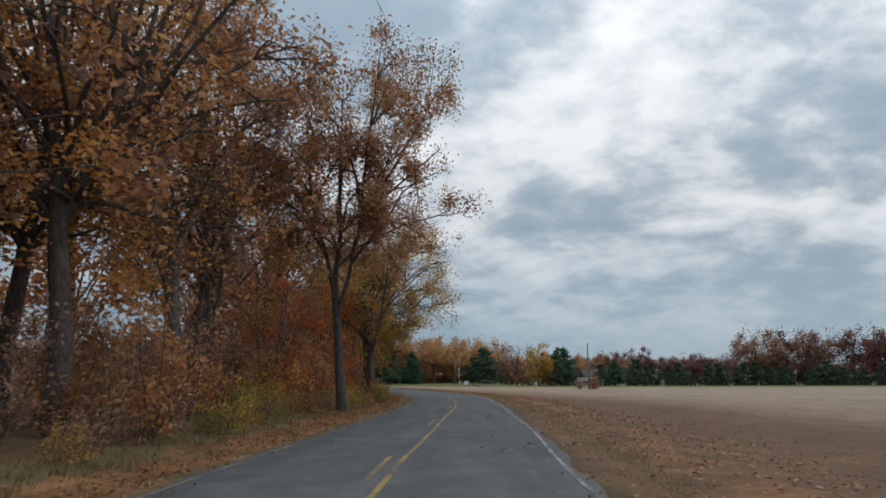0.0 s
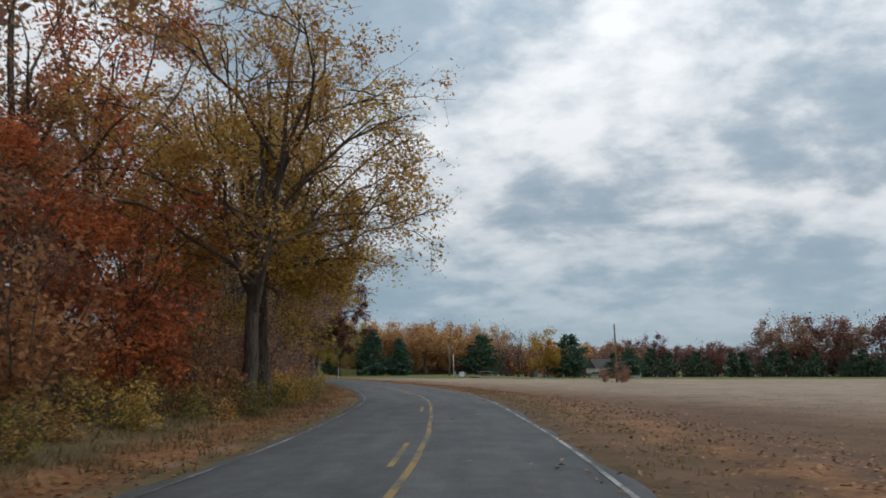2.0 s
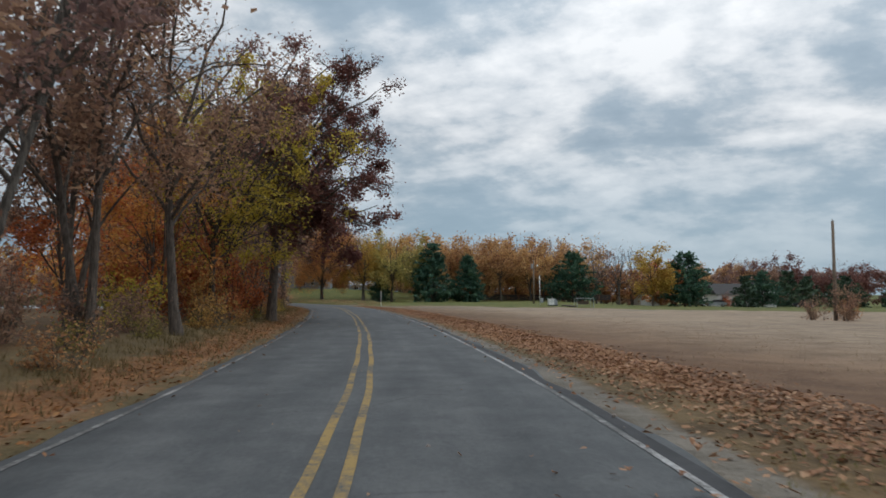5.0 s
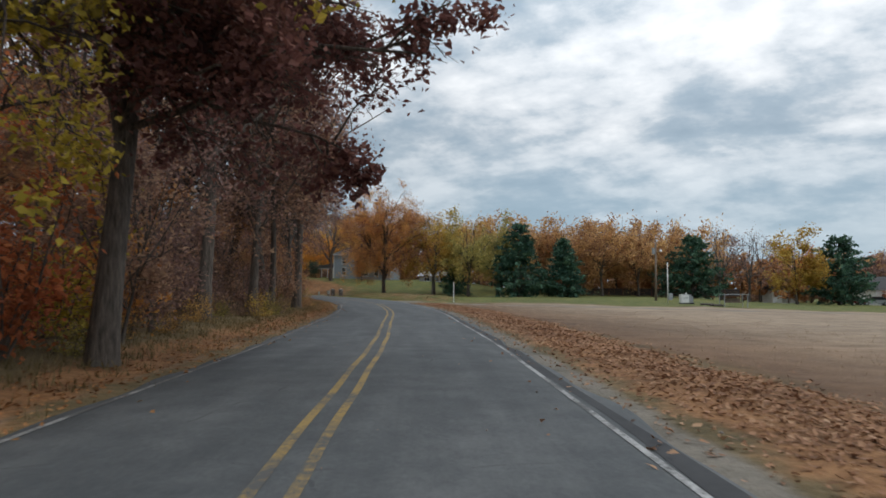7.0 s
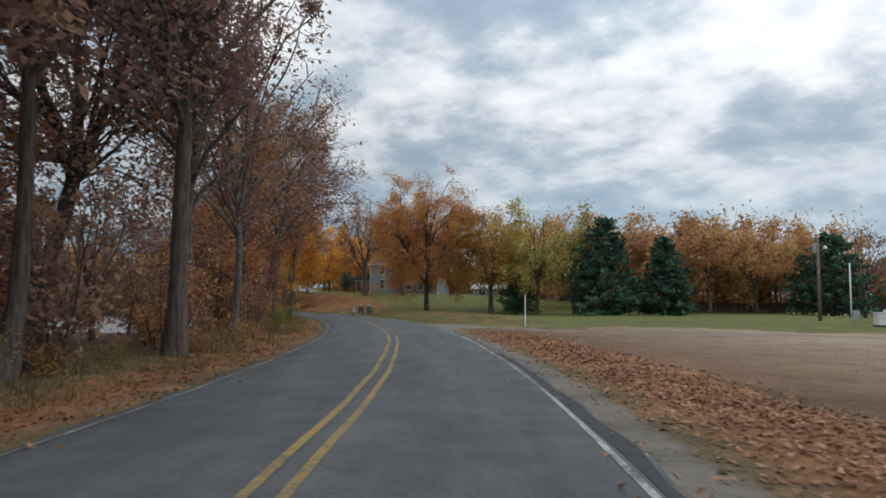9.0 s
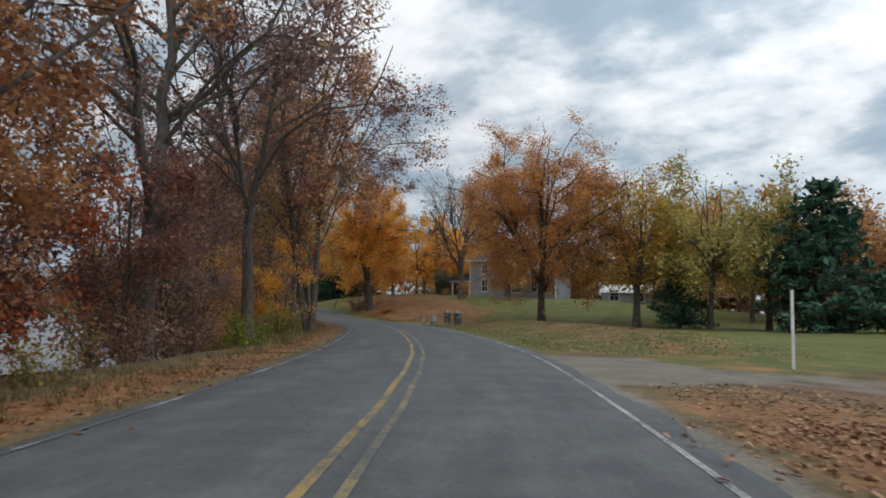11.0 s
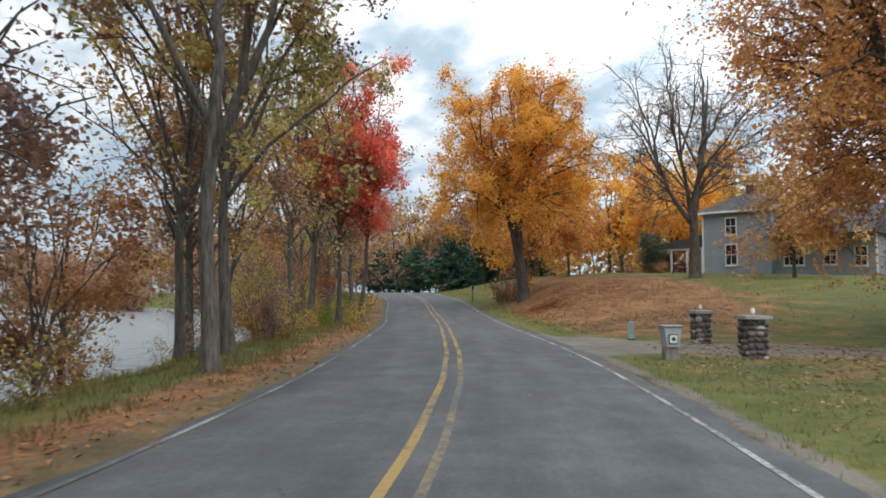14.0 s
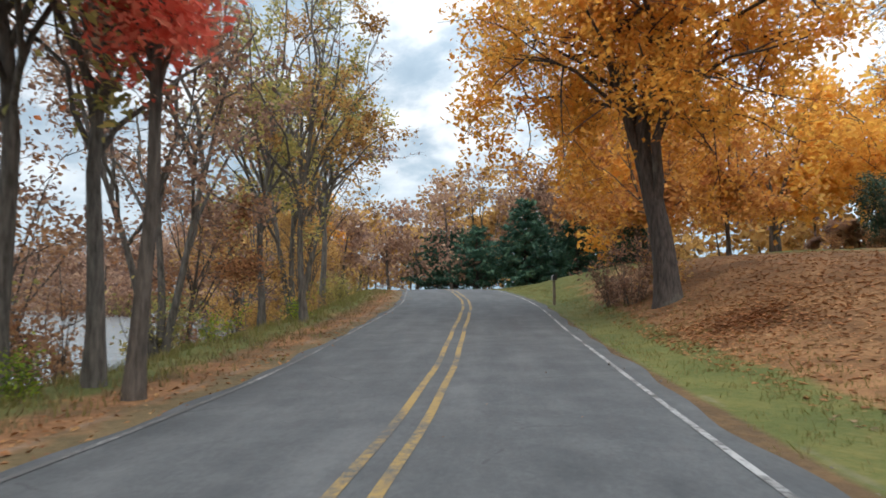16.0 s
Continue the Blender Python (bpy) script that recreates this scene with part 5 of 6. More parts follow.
# behind the lawn, the farmhouse and the bend
for x, y, p, k, leaf in [(-72, 226, far_a, 0.95, "gold"), (-77, 232, far_a, 1.0, "orange"), (-68, 233, far_b, 1.0, "gold"), (-62, 240, far_a, 1.1, "gold"), (-84, 243, far_b, 1.1, "ochre"), (-57, 234, far_b, 0.75, "yellow"),
                         (-95, 246, far_a, 1.1, "brown"), (-106, 246, far_b, 1.2, "ochre"), (-72, 244, far_c, 1.2, None), (-45, 246, far_c, 1.1, None), (-36, 252, far_a, 1.1, "bronze"), (-28, 238, far_b, 1.1, "ochre"),
                         (-22, 226, far_a, 1.1, "bronze"), (-31, 222, far_b, 0.9, "ochre"), (-68, 218.5, far_b, 0.7, "orange"), (-63.5, 217.5, far_b, 0.55, "orange"), (-59.5, 228, far_a, 0.7, "gold"), (-52, 252, far_a, 1.2, "rust"), (-16, 240, far_a, 1.1, "bronze"), (-112, 226, far_b, 0.9, "gold"),
                         (-104, 219, far_b, 0.8, "orange"), (-118, 218, far_a, 0.9, "brown"), (-128, 226, far_a, 1.0, "rust"), (-96, 212, far_b, 0.8, "ochre"), (-88, 207, far_c, 0.8, None), (-46, 214, far_b, 0.55, "bronze")]:
    plant(p, x, y, rng_far.uniform(0, 6.28), k, leaf, "bare tree behind the lawn" if leaf is None else label_for(leaf, "tree").replace(" beside the road", " behind the lawn"))
# ---- woods along the skyline, too far to tell tree from tree ----
def far_woods(name, seed, places, leaf, label, per=330, size=0.56):
    """Crowns built of leaf clumps on short stems, row upon row."""
    rng = np.random.default_rng(seed)
    C, tubes = [], []
    for x, y, h in places:
        z = ground_z(x, y)
        tubes.append((curve_line(rng, (x, y, z - 0.3), (rng.normal() * 0.05, rng.normal() * 0.05, 1), h * 0.7, 4, 0.05, 0), 0.17 * np.linspace(1, 0.4, 5), 5))
        k = 16
        cen = np.stack([rng.normal(size=k) * h * 0.17, rng.normal(size=k) * h * 0.17, h * (0.12 + 0.8 * rng.random(k) ** 0.85)], 1)
        cen[:, :2] *= (1.15 - (cen[:, 2:] / h) ** 2 * 0.6)
        pick = rng.integers(0, k, per)
        C.append(cen[pick] + rng.normal(size=(per, 3)) * h * np.array([0.075, 0.075, 0.05]) + [x, y, z])
    ob = leaves_mesh(name, np.vstack(C), size, LEAF[leaf], None, rng, 0.4, 0.7)
    stems = tubes_mesh(name + "_trunks", tubes, BARK, None)
    tagged(stems, "bare trunks of a distant wood", "woods", kind="stuff")
    return tagged(ob, label, "woods", kind="stuff")


def wood_rows(seed, x0, x1, y0, slope, depth, gap, h0, h1):
    r = random.Random(seed)
    out, x = [], x0
    while x < x1:
        out.append((x, y0 + slope * (x - x0) + r.uniform(0, depth), r.uniform(h0, h1)))
        x += gap * r.uniform(0.6, 1.4)
    return out


far_woods("distant_woods", 61, wood_rows(1, -40, 60, 250, 0.05, 24, 2.2, 8, 12), "bronze", "distant bronze autumn woods beyond the gardens")
far_woods("distant_woods", 62, wood_rows(2, 55, 235, 262, 0.12, 26, 2.2, 7, 11.5), "mauve", "distant faded woods beyond the stubble field", 900, 0.45)
far_woods("distant_woods", 63, wood_rows(3, -150, -40, 252, 0.0, 22, 2.0, 10, 15), "ochre", "distant ochre woods behind the lawn")
far_woods("distant_woods", 64, [(x - 60, y, h) for y, x, h in wood_rows(4, 40, 330, -165, -0.05, 22, 2.4, 8, 13)], "brown", "brown woods along the far lake shore", 420, 0.45)
far_woods("distant_woods", 65, [(x, y, h) for x, y, h in wood_rows(5, -190, -95, 206, 0.12, 20, 3.0, 7, 12)], "brown", "brown woods beyond the road's bend", 1100, 0.24)
far_woods("distant_thicket", 67, wood_rows(7, -70, 70, 244, 0.05, 6, 1.7, 2.8, 4.5), "brown", "brown thicket closing the gardens behind", 200, 0.42)
far_woods("distant_woods", 66, [(x, y, h) for x, y, h in wood_rows(6, -10, 36, 232, 0.0, 8, 2.6, 6, 10)], "rust", "rust-coloured garden trees beyond the field")


# ---- built things ----
def part(name, bm, mat, parent, label="", smooth=False):
    """Links a bmesh as one mesh under a thing or a part."""
    me = bpy.data.meshes.new(name)
    bm.to_mesh(me)
    bm.free()
    me.materials.append(mat)
    if smooth:
        me.polygons.foreach_set("use_smooth", np.ones(len(me.polygons), dtype=bool))
    ob = new(name, me)
    ob.parent = parent
    if label:
        ob["label"] = label
    return ob


def box(x0, x1, y0, y1, z0, z1, bevel=0.0):
    bm = bmesh.new()
    bmesh.ops.create_cube(bm, size=1.0)
    for v in bm.verts:
        v.co = Vector(((x0 + x1) / 2 + v.co.x * (x1 - x0), (y0 + y1) / 2 + v.co.y * (y1 - y0), (z0 + z1) / 2 + v.co.z * (z1 - z0)))
    if bevel:
        bmesh.ops.bevel(bm, geom=bm.edges[:], offset=bevel, segments=2, affect="EDGES")
    return bm


def cyl(x, y, z0, z1, r0, r1=None, n=16, axis="Z", bevel=0.0):
    bm = bmesh.new()
    bmesh.ops.create_cone(bm, cap_ends=True, segments=n, radius1=r0, radius2=r0 if r1 is None else r1, depth=z1 - z0)
    if bevel:
        caps = [e for e in bm.edges if all(abs(abs(v.co.z) - (z1 - z0) / 2) < 1e-5 for v in e.verts)]
        bmesh.ops.bevel(bm, geom=caps, offset=bevel, segments=2, affect="EDGES")
    if axis == "X":
        bmesh.ops.rotate(bm, verts=bm.verts, matrix=Matrix.Rotation(math.pi / 2, 3, "Y"))
        bmesh.ops.translate(bm, verts=bm.verts, vec=((z0 + z1) / 2, x, y))
    elif axis == "Y":
        bmesh.ops.rotate(bm, verts=bm.verts, matrix=Matrix.Rotation(math.pi / 2, 3, "X"))
        bmesh.ops.translate(bm, verts=bm.verts, vec=(x, (z0 + z1) / 2, y))
    else:
        bmesh.ops.translate(bm, verts=bm.verts, vec=(x, y, (z0 + z1) / 2))
    return bm


def prism(profile, y0, y1, axis="Y"):
    """A solid with the given outline in x and z, drawn out along y."""
    bm = bmesh.new()
    a = [bm.verts.new((x, y0, z)) for x, z in profile]
    b = [bm.verts.new((x, y1, z)) for x, z in profile]
    n = len(profile)
    bm.faces.new(a[::-1]); bm.faces.new(b)
    for i in range(n):
        bm.faces.new((a[i], a[(i + 1) % n], b[(i + 1) % n], b[i]))
    bmesh.ops.recalc_face_normals(bm, faces=bm.faces)
    if axis == "X":
        bmesh.ops.rotate(bm, verts=bm.verts, matrix=Matrix.Rotation(-math.pi / 2, 3, "Z"))
    return bm


def place(name, x, y, turn, label="", category="", group="", sink=0.0, z=None, scale=1.0):
    ob = new(name)
    ob.matrix_basis = Matrix.LocRotScale((x, y, (ground_z(x, y) if z is None else z) - sink), Euler((0, 0, turn)), (scale, scale, scale))
    return tagged(ob, label, category, group)


def stone_pillar(x, y, turn, w, h, label):
    """A gatepost of field stones under a flat cap, with a small lamp."""
    rng = random.Random(int(abs(x * 10)))
    ob = place("stone_pillar", x, y, turn, label, "gate pillar", "stone gate pillars")
    part("core", box(-w / 2 + 0.03, w / 2 - 0.03, -w / 2 + 0.03, w / 2 - 0.03, -0.2, h - 0.05), MORTAR, ob)
    for side in range(4):
        z = -0.05
        while z < h - 0.12:
            rh = rng.uniform(0.09, 0.17)
            p = -w / 2
            while p < w / 2 - 0.05:
                rw = min(rng.uniform(0.12, 0.26), w / 2 - p)
                if rw < 0.07:
                    break
                bm = bmesh.new()
                bmesh.ops.create_icosphere(bm, subdivisions=1, radius=0.5)
                d = rng.uniform(0.07, 0.12)
                for v in bm.verts:
                    k = 1 + rng.uniform(-0.12, 0.12)
                    v.co = Vector((math.copysign(abs(v.co.x * 2) ** 0.6, v.co.x) / 2 * rw * 1.02 * k, math.copysign(abs(v.co.y * 2) ** 0.6, v.co.y) / 2 * d * k, math.copysign(abs(v.co.z * 2) ** 0.6, v.co.z) / 2 * rh * k))
                bmesh.ops.translate(bm, verts=bm.verts, vec=(p + rw / 2, -w / 2 + 0.02, z + rh / 2))
                bmesh.ops.rotate(bm, verts=bm.verts, matrix=Matrix.Rotation(side * math.pi / 2, 3, "Z"))
                part("stone", bm, rng.choice([STONE, STONE_DARK, STONE_DARK, STONE_DARK, STONE_PALE]), ob, smooth=True)
                p += rw + 0.012
            z += rh + 0.012
    part("cap", box(-w / 2 - 0.07, w / 2 + 0.07, -w / 2 - 0.07, w / 2 + 0.07, h - 0.05, h + 0.03, 0.012), SLAB, ob, "flat grey cap stone")
    lamp = part("lamp", cyl(0, 0, h + 0.03, h + 0.09, 0.03), GALV, ob, "small lamp on the cap")
    part("lamp_globe", cyl(0, 0, h + 0.09, h + 0.2, 0.05, 0.035, 12), WHITE, lamp)
    return ob


STONE_DARK = plain("dark_field_stone", (0.14, 0.105, 0.095), (0.055, 0.045, 0.045), 0.85, 6)
STONE_PALE = plain("pale_field_stone", (0.42, 0.39, 0.36), (0.26, 0.23, 0.21), 0.85, 6)
stone_pillar(-41.8, 188.0, 0.75, 0.44, 0.90, "stone gate pillar with a flat cap beside the gravel drive")
stone_pillar(-39.2, 184.2, 0.75, 0.47, 0.92, "stone gate pillar with a small lamp beside the gravel drive")


def post_box(x, y, turn):
    """A grey flared wooden box with a white panel, on a stone foot."""
    ob = place("mailbox", x, y, turn, "grey flared mailbox stand with a white panel on a stone foot", "mailbox", scale=0.8)
    part("foot", prism([(-0.20, -0.15), (0.20, -0.15), (0.17, 0.16), (0.15, 0.38), (-0.15, 0.38), (-0.18, 0.16)], -0.16, 0.16), STONE, ob, "rough stone foot")
    body = prism([(-0.17, 0.34), (0.17, 0.34), (0.20, 0.60), (0.25, 0.88), (-0.25, 0.88), (-0.20, 0.60)], -0.2, 0.2)
    bmesh.ops.bevel(body, geom=body.edges[:], offset=0.01, segments=1, affect="EDGES")
    part("body", body, GREYPAINT, ob)
    part("top_board", box(-0.27, 0.27, -0.24, 0.24, 0.88, 0.91, 0.006), GREYPAINT, ob)
    frame_part = part("panel_frame", box(-0.12, 0.12, -0.226, -0.196, 0.43, 0.68, 0.004), DARK, ob)
    panel = part("panel", box(-0.10, 0.10, -0.236, -0.22, 0.45, 0.66, 0.003), WHITE, ob, "white panel with a dark round emblem")
    part("emblem", cyl(0.0, 0.555, -0.244, -0.232, 0.055, n=20, axis="Y"), DARK, panel)
    return ob


post_box(-40.4, 182.6, 0.78)


def pedestal(x, y, h, r):
    ob = place("utility_pedestal", x, y, 0.6, "pale green utility pedestal standing in the lawn's leaves", "utility box")
    part("body", cyl(0, 0, -0.1, h - 0.12, r, r, 20), PEDESTAL, ob, smooth=False)
    part("cap", cyl(0, 0, h - 0.14, h, r * 1.12, r * 0.9, 20, bevel=0.01), PEDESTAL, ob)
    part("base_ring", cyl(0, 0, -0.05, 0.05, r * 1.2, r * 1.2, 20), DARK, ob)
    return ob


pedestal(-44.2, 188.6, 0.58, 0.10)


def marker_post(x, y, h, label):
    ob = place("marker_post", x, y, 0.4, label, "post")
    part("shaft", box(-0.035, 0.035, -0.02, 0.02, -0.2, h, 0.006), WHITE, ob)
    part("cap", box(-0.04, 0.04, -0.025, 0.025, h, h + 0.03, 0.006), WHITE, ob)
    return ob


marker_post(-17.3, 154.8, 1.85, "tall white marker post at the gravel drive")


def road_mailbox(x, y, turn, label):
    ob = place("mailbox", x, y, turn, label, "mailbox")
    part("post", box(-0.05, 0.05, -0.05, 0.05, -0.3, 1.0, 0.006), WOOD_POLE, ob)
    prof = [(-0.09, 1.0), (0.09, 1.0), (0.09, 1.12)] + [(0.09 * math.cos(a), 1.12 + 0.09 * math.sin(a)) for a in np.linspace(0.3, 2.84, 8)] + [(-0.09, 1.12)]
    bx = part("box", prism(prof, -0.26, 0.22), GALV, ob, "arched metal letter box")
    part("door", prism([(0.95 * a, 0.012 + 0.99 * b) for a, b in prof], -0.275, -0.262), DARK, bx)
    part("flag", box(0.092, 0.1, -0.1, -0.07, 1.1, 1.28), BRICK_RED, bx)
    return ob


road_mailbox(-66.7, 209.2, 0.8, "dark letter box on a post at the leaf-strewn verge")


def utility_pole(x, y, h, label, lamp=True, arm=False):
    ob = place("utility_pole", x, y, 0.3, label, "utility pole")
    part("pole", cyl(0, 0, -0.5, h, 0.15, 0.10, 14), WOOD_POLE, ob, smooth=True)
    if lamp:
        br = part("lamp_arm", cyl(h - 0.7, 0, 0.0, 0.6, 0.025, n=8, axis="X"), GALV, ob)
        can = part("transformer", cyl(-0.28, 0, h - 1.2, h - 0.45, 0.17, 0.17, 16, bevel=0.03), GALV, ob, "grey transformer can")
        part("lamp_head", cyl(0.6, 0, h - 0.85, h - 0.6, 0.17, 0.07, 14), WHITE, ob)
        bmesh_fix = br.data.vertices
        br.matrix_basis = Matrix.Translation((0, 0, 0))
    part("insulator", cyl(0, 0, h, h + 0.14, 0.04, 0.03, 10), GALV, ob)
    return ob


utility_pole(2.7, 175.0, 6.6, "wooden pole with a lamp and transformer at the lawn's edge")
utility_pole(24.0, 121.0, 7.6, "lone dark wooden pole standing in the stubble field", lamp=False)


def meter_post(x, y):
    ob = place("meter_post", x, y, 0.0, "thin white pipe with a meter box at its foot", "post")
    part("pipe", cyl(0, 0, -0.3, 4.3, 0.05, 0.05, 12), WHITE, ob, smooth=True)
    part("meter_box", box(0.06, 0.5, -0.15, 0.15, 0.35, 1.05, 0.02), GREYPAINT, ob)
    part("cap", cyl(0, 0, 4.3, 4.38, 0.07, 0.05, 12), WHITE, ob)
    return ob


meter_post(3.4, 168.6)


def equipment_box(x, y):
    ob = place("equipment_cabinet", x, y, 0.25, scale=0.72, label= "white boxy pump cabinet with grey machinery beside it on grass", category="cabinet")
    part("body", box(-0.7, 0.45, -0.45, 0.45, 0.12, 1.25, 0.04), WHITE, ob)
    part("lid", box(-0.76, 0.51, -0.5, 0.5, 1.25, 1.33, 0.02), WHITE, ob)
    part("plinth", box(-0.75, 1.2, -0.5, 0.5, -0.3, 0.12, 0.02), DARK, ob)
    part("machine", box(0.5, 0.85, -0.35, 0.35, 0.12, 1.3, 0.06), GALV, ob, "grey machine housing")
    part("machine", box(0.88, 1.15, -0.3, 0.3, 0.12, 1.05, 0.05), GREYPAINT, ob)
    part("knob", cyl(0.15, 0, 1.33, 1.6, 0.09, 0.06, 12), WHITE, ob)
    part("louvre", box(-0.5, 0.2, -0.462, -0.45, 0.75, 0.79), GREYPAINT, ob)
    part("louvre", box(-0.5, 0.2, -0.462, -0.45, 0.88, 0.92), GREYPAINT, ob)
    return ob


equipment_box(5.0, 167.3)


def garden_frame(x, y):
    ob = place("garden_swing", x, y, 0.3, "low pale garden swing frame standing on the grass", "garden swing")
    for u in (-1.2, 1.2):
        for v in (-0.5, 0.5):
            part("leg", prism([(u - 0.03, -0.2), (u + 0.03, -0.2), (u + 0.03, 1.2), (u - 0.03, 1.2)], v - 0.03, v + 0.03), GALV, ob)
    part("top_bar", box(-1.3, 1.3, -0.55, 0.55, 1.2, 1.26), GALV, ob)
    part("seat", box(-0.8, 0.8, -0.25, 0.25, 0.4, 0.46), WOOD_POLE, ob)
    part("backrest", box(-0.8, 0.8, 0.22, 0.27, 0.46, 0.85), WOOD_POLE, ob)
    return ob


garden_frame(9.3, 164.5)


def log_pile(x, y, turn, n):
    ob = place("log_pile", x, y, turn, "low row of dark logs lying on the grass", "log pile")
    r = random.Random(int(x * 7))
    for i in range(n):
        part("log", cyl(0.25 * i - 0.1 * n, 0.08, -0.7 + r.uniform(-0.2, 0.2), 0.8 + r.uniform(-0.2, 0.2), 0.12, 0.11, 9, "X"), BARK_DARK, ob)
    return ob


log_pile(6.9, 165.8, 0.2, 3)
log_pile(7.5, 164.0, 0.5, 3)


def garden_fence(x0, y0, x1, y1, h, label):
    """A dark board fence: posts, two rails and upright boards."""
    n = int(math.hypot(x1 - x0, y1 - y0) / 2.4)
    ob = place("garden_fence", x0, y0, math.atan2(y1 - y0, x1 - x0), label, "fence")
    base = ob.location.z
    for i in range(n + 1):
        u = i * 2.4
        part("post", box(u - 0.06, u + 0.06, -0.06, 0.06, -0.4, h + 0.08, 0.01), BRICK_RED, ob)
        if i < n:
            part("rail", box(u + 0.06, u + 2.34, -0.03, 0.03, 0.25, 0.35), BRICK_RED, ob)
            part("rail", box(u + 0.06, u + 2.34, -0.03, 0.03, h - 0.3, h - 0.2), BRICK_RED, ob)
            for k in range(12):
                v = u + 0.12 + 0.185 * k
                part("board", box(v, v + 0.165, -0.055, -0.032, 0.03, h), WOOD_DARK, ob)
    return ob


WOOD_DARK = plain("dark_fence_wood", (0.075, 0.058, 0.05), (0.04, 0.032, 0.03), 0.85, 4)
garden_fence(-9.0, 216.5, 22.0, 217.5, 1.25, "dark board fence behind the garden trees")


# ---- houses ----
def window_part(house, x, y, z, w, h, face=-1, name="window", bars=1):
    """A sash window proud of a wall that looks along y."""
    f = face
    win = part(name, box(x - w / 2 - 0.09, x + w / 2 + 0.09, min(y, y + f * 0.05), max(y, y + f * 0.05), z - 0.09, z + h + 0.11, 0.005), WHITE, house, "white-framed sash window")
    part("pane", box(x - w / 2, x + w / 2, min(y + f * 0.052, y + f * 0.06), max(y + f * 0.052, y + f * 0.06), z, z + h), GLASS, win)
    part("sash_bar", box(x - w / 2, x + w / 2, min(y + f * 0.055, y + f * 0.085), max(y + f * 0.055, y + f * 0.085), z + h / 2 - 0.025, z + h / 2 + 0.025), WHITE, win)
    for b in range(bars):
        bx = x - w / 2 + w * (b + 1) / (bars + 1)
        part("sash_bar", box(bx - 0.018, bx + 0.018, min(y + f * 0.055, y + f * 0.08), max(y + f * 0.055, y + f * 0.08), z, z + h), WHITE, win)
    part("sill", box(x - w / 2 - 0.13, x + w / 2 + 0.13, min(y, y + f * 0.12), max(y, y + f * 0.12), z - 0.15, z - 0.09, 0.006), WHITE, win)
    return win


def clapboards(parent, x0, x1, y, z0, z1, face=-1, step=0.16, gaps=()):
    """Lapped boards on a wall that looks along y."""
    bm = bmesh.new()
    z = z0
    while z < z1 - 0.02:
        t = min(z + step, z1)
        ya, yb = y + face * 0.035, y + face * 0.012
        vs = [bm.verts.new(c) for c in ((x0, ya, z), (x1, ya, z), (x1, yb, t), (x0, yb, t), (x0, y, z), (x1, y, z))]
        bm.faces.new(vs[:4]); bm.faces.new((vs[4], vs[5], vs[1], vs[0]))
        z += step
    bmesh.ops.recalc_face_normals(bm, faces=bm.faces)
    return part("siding", bm, SIDING, parent)


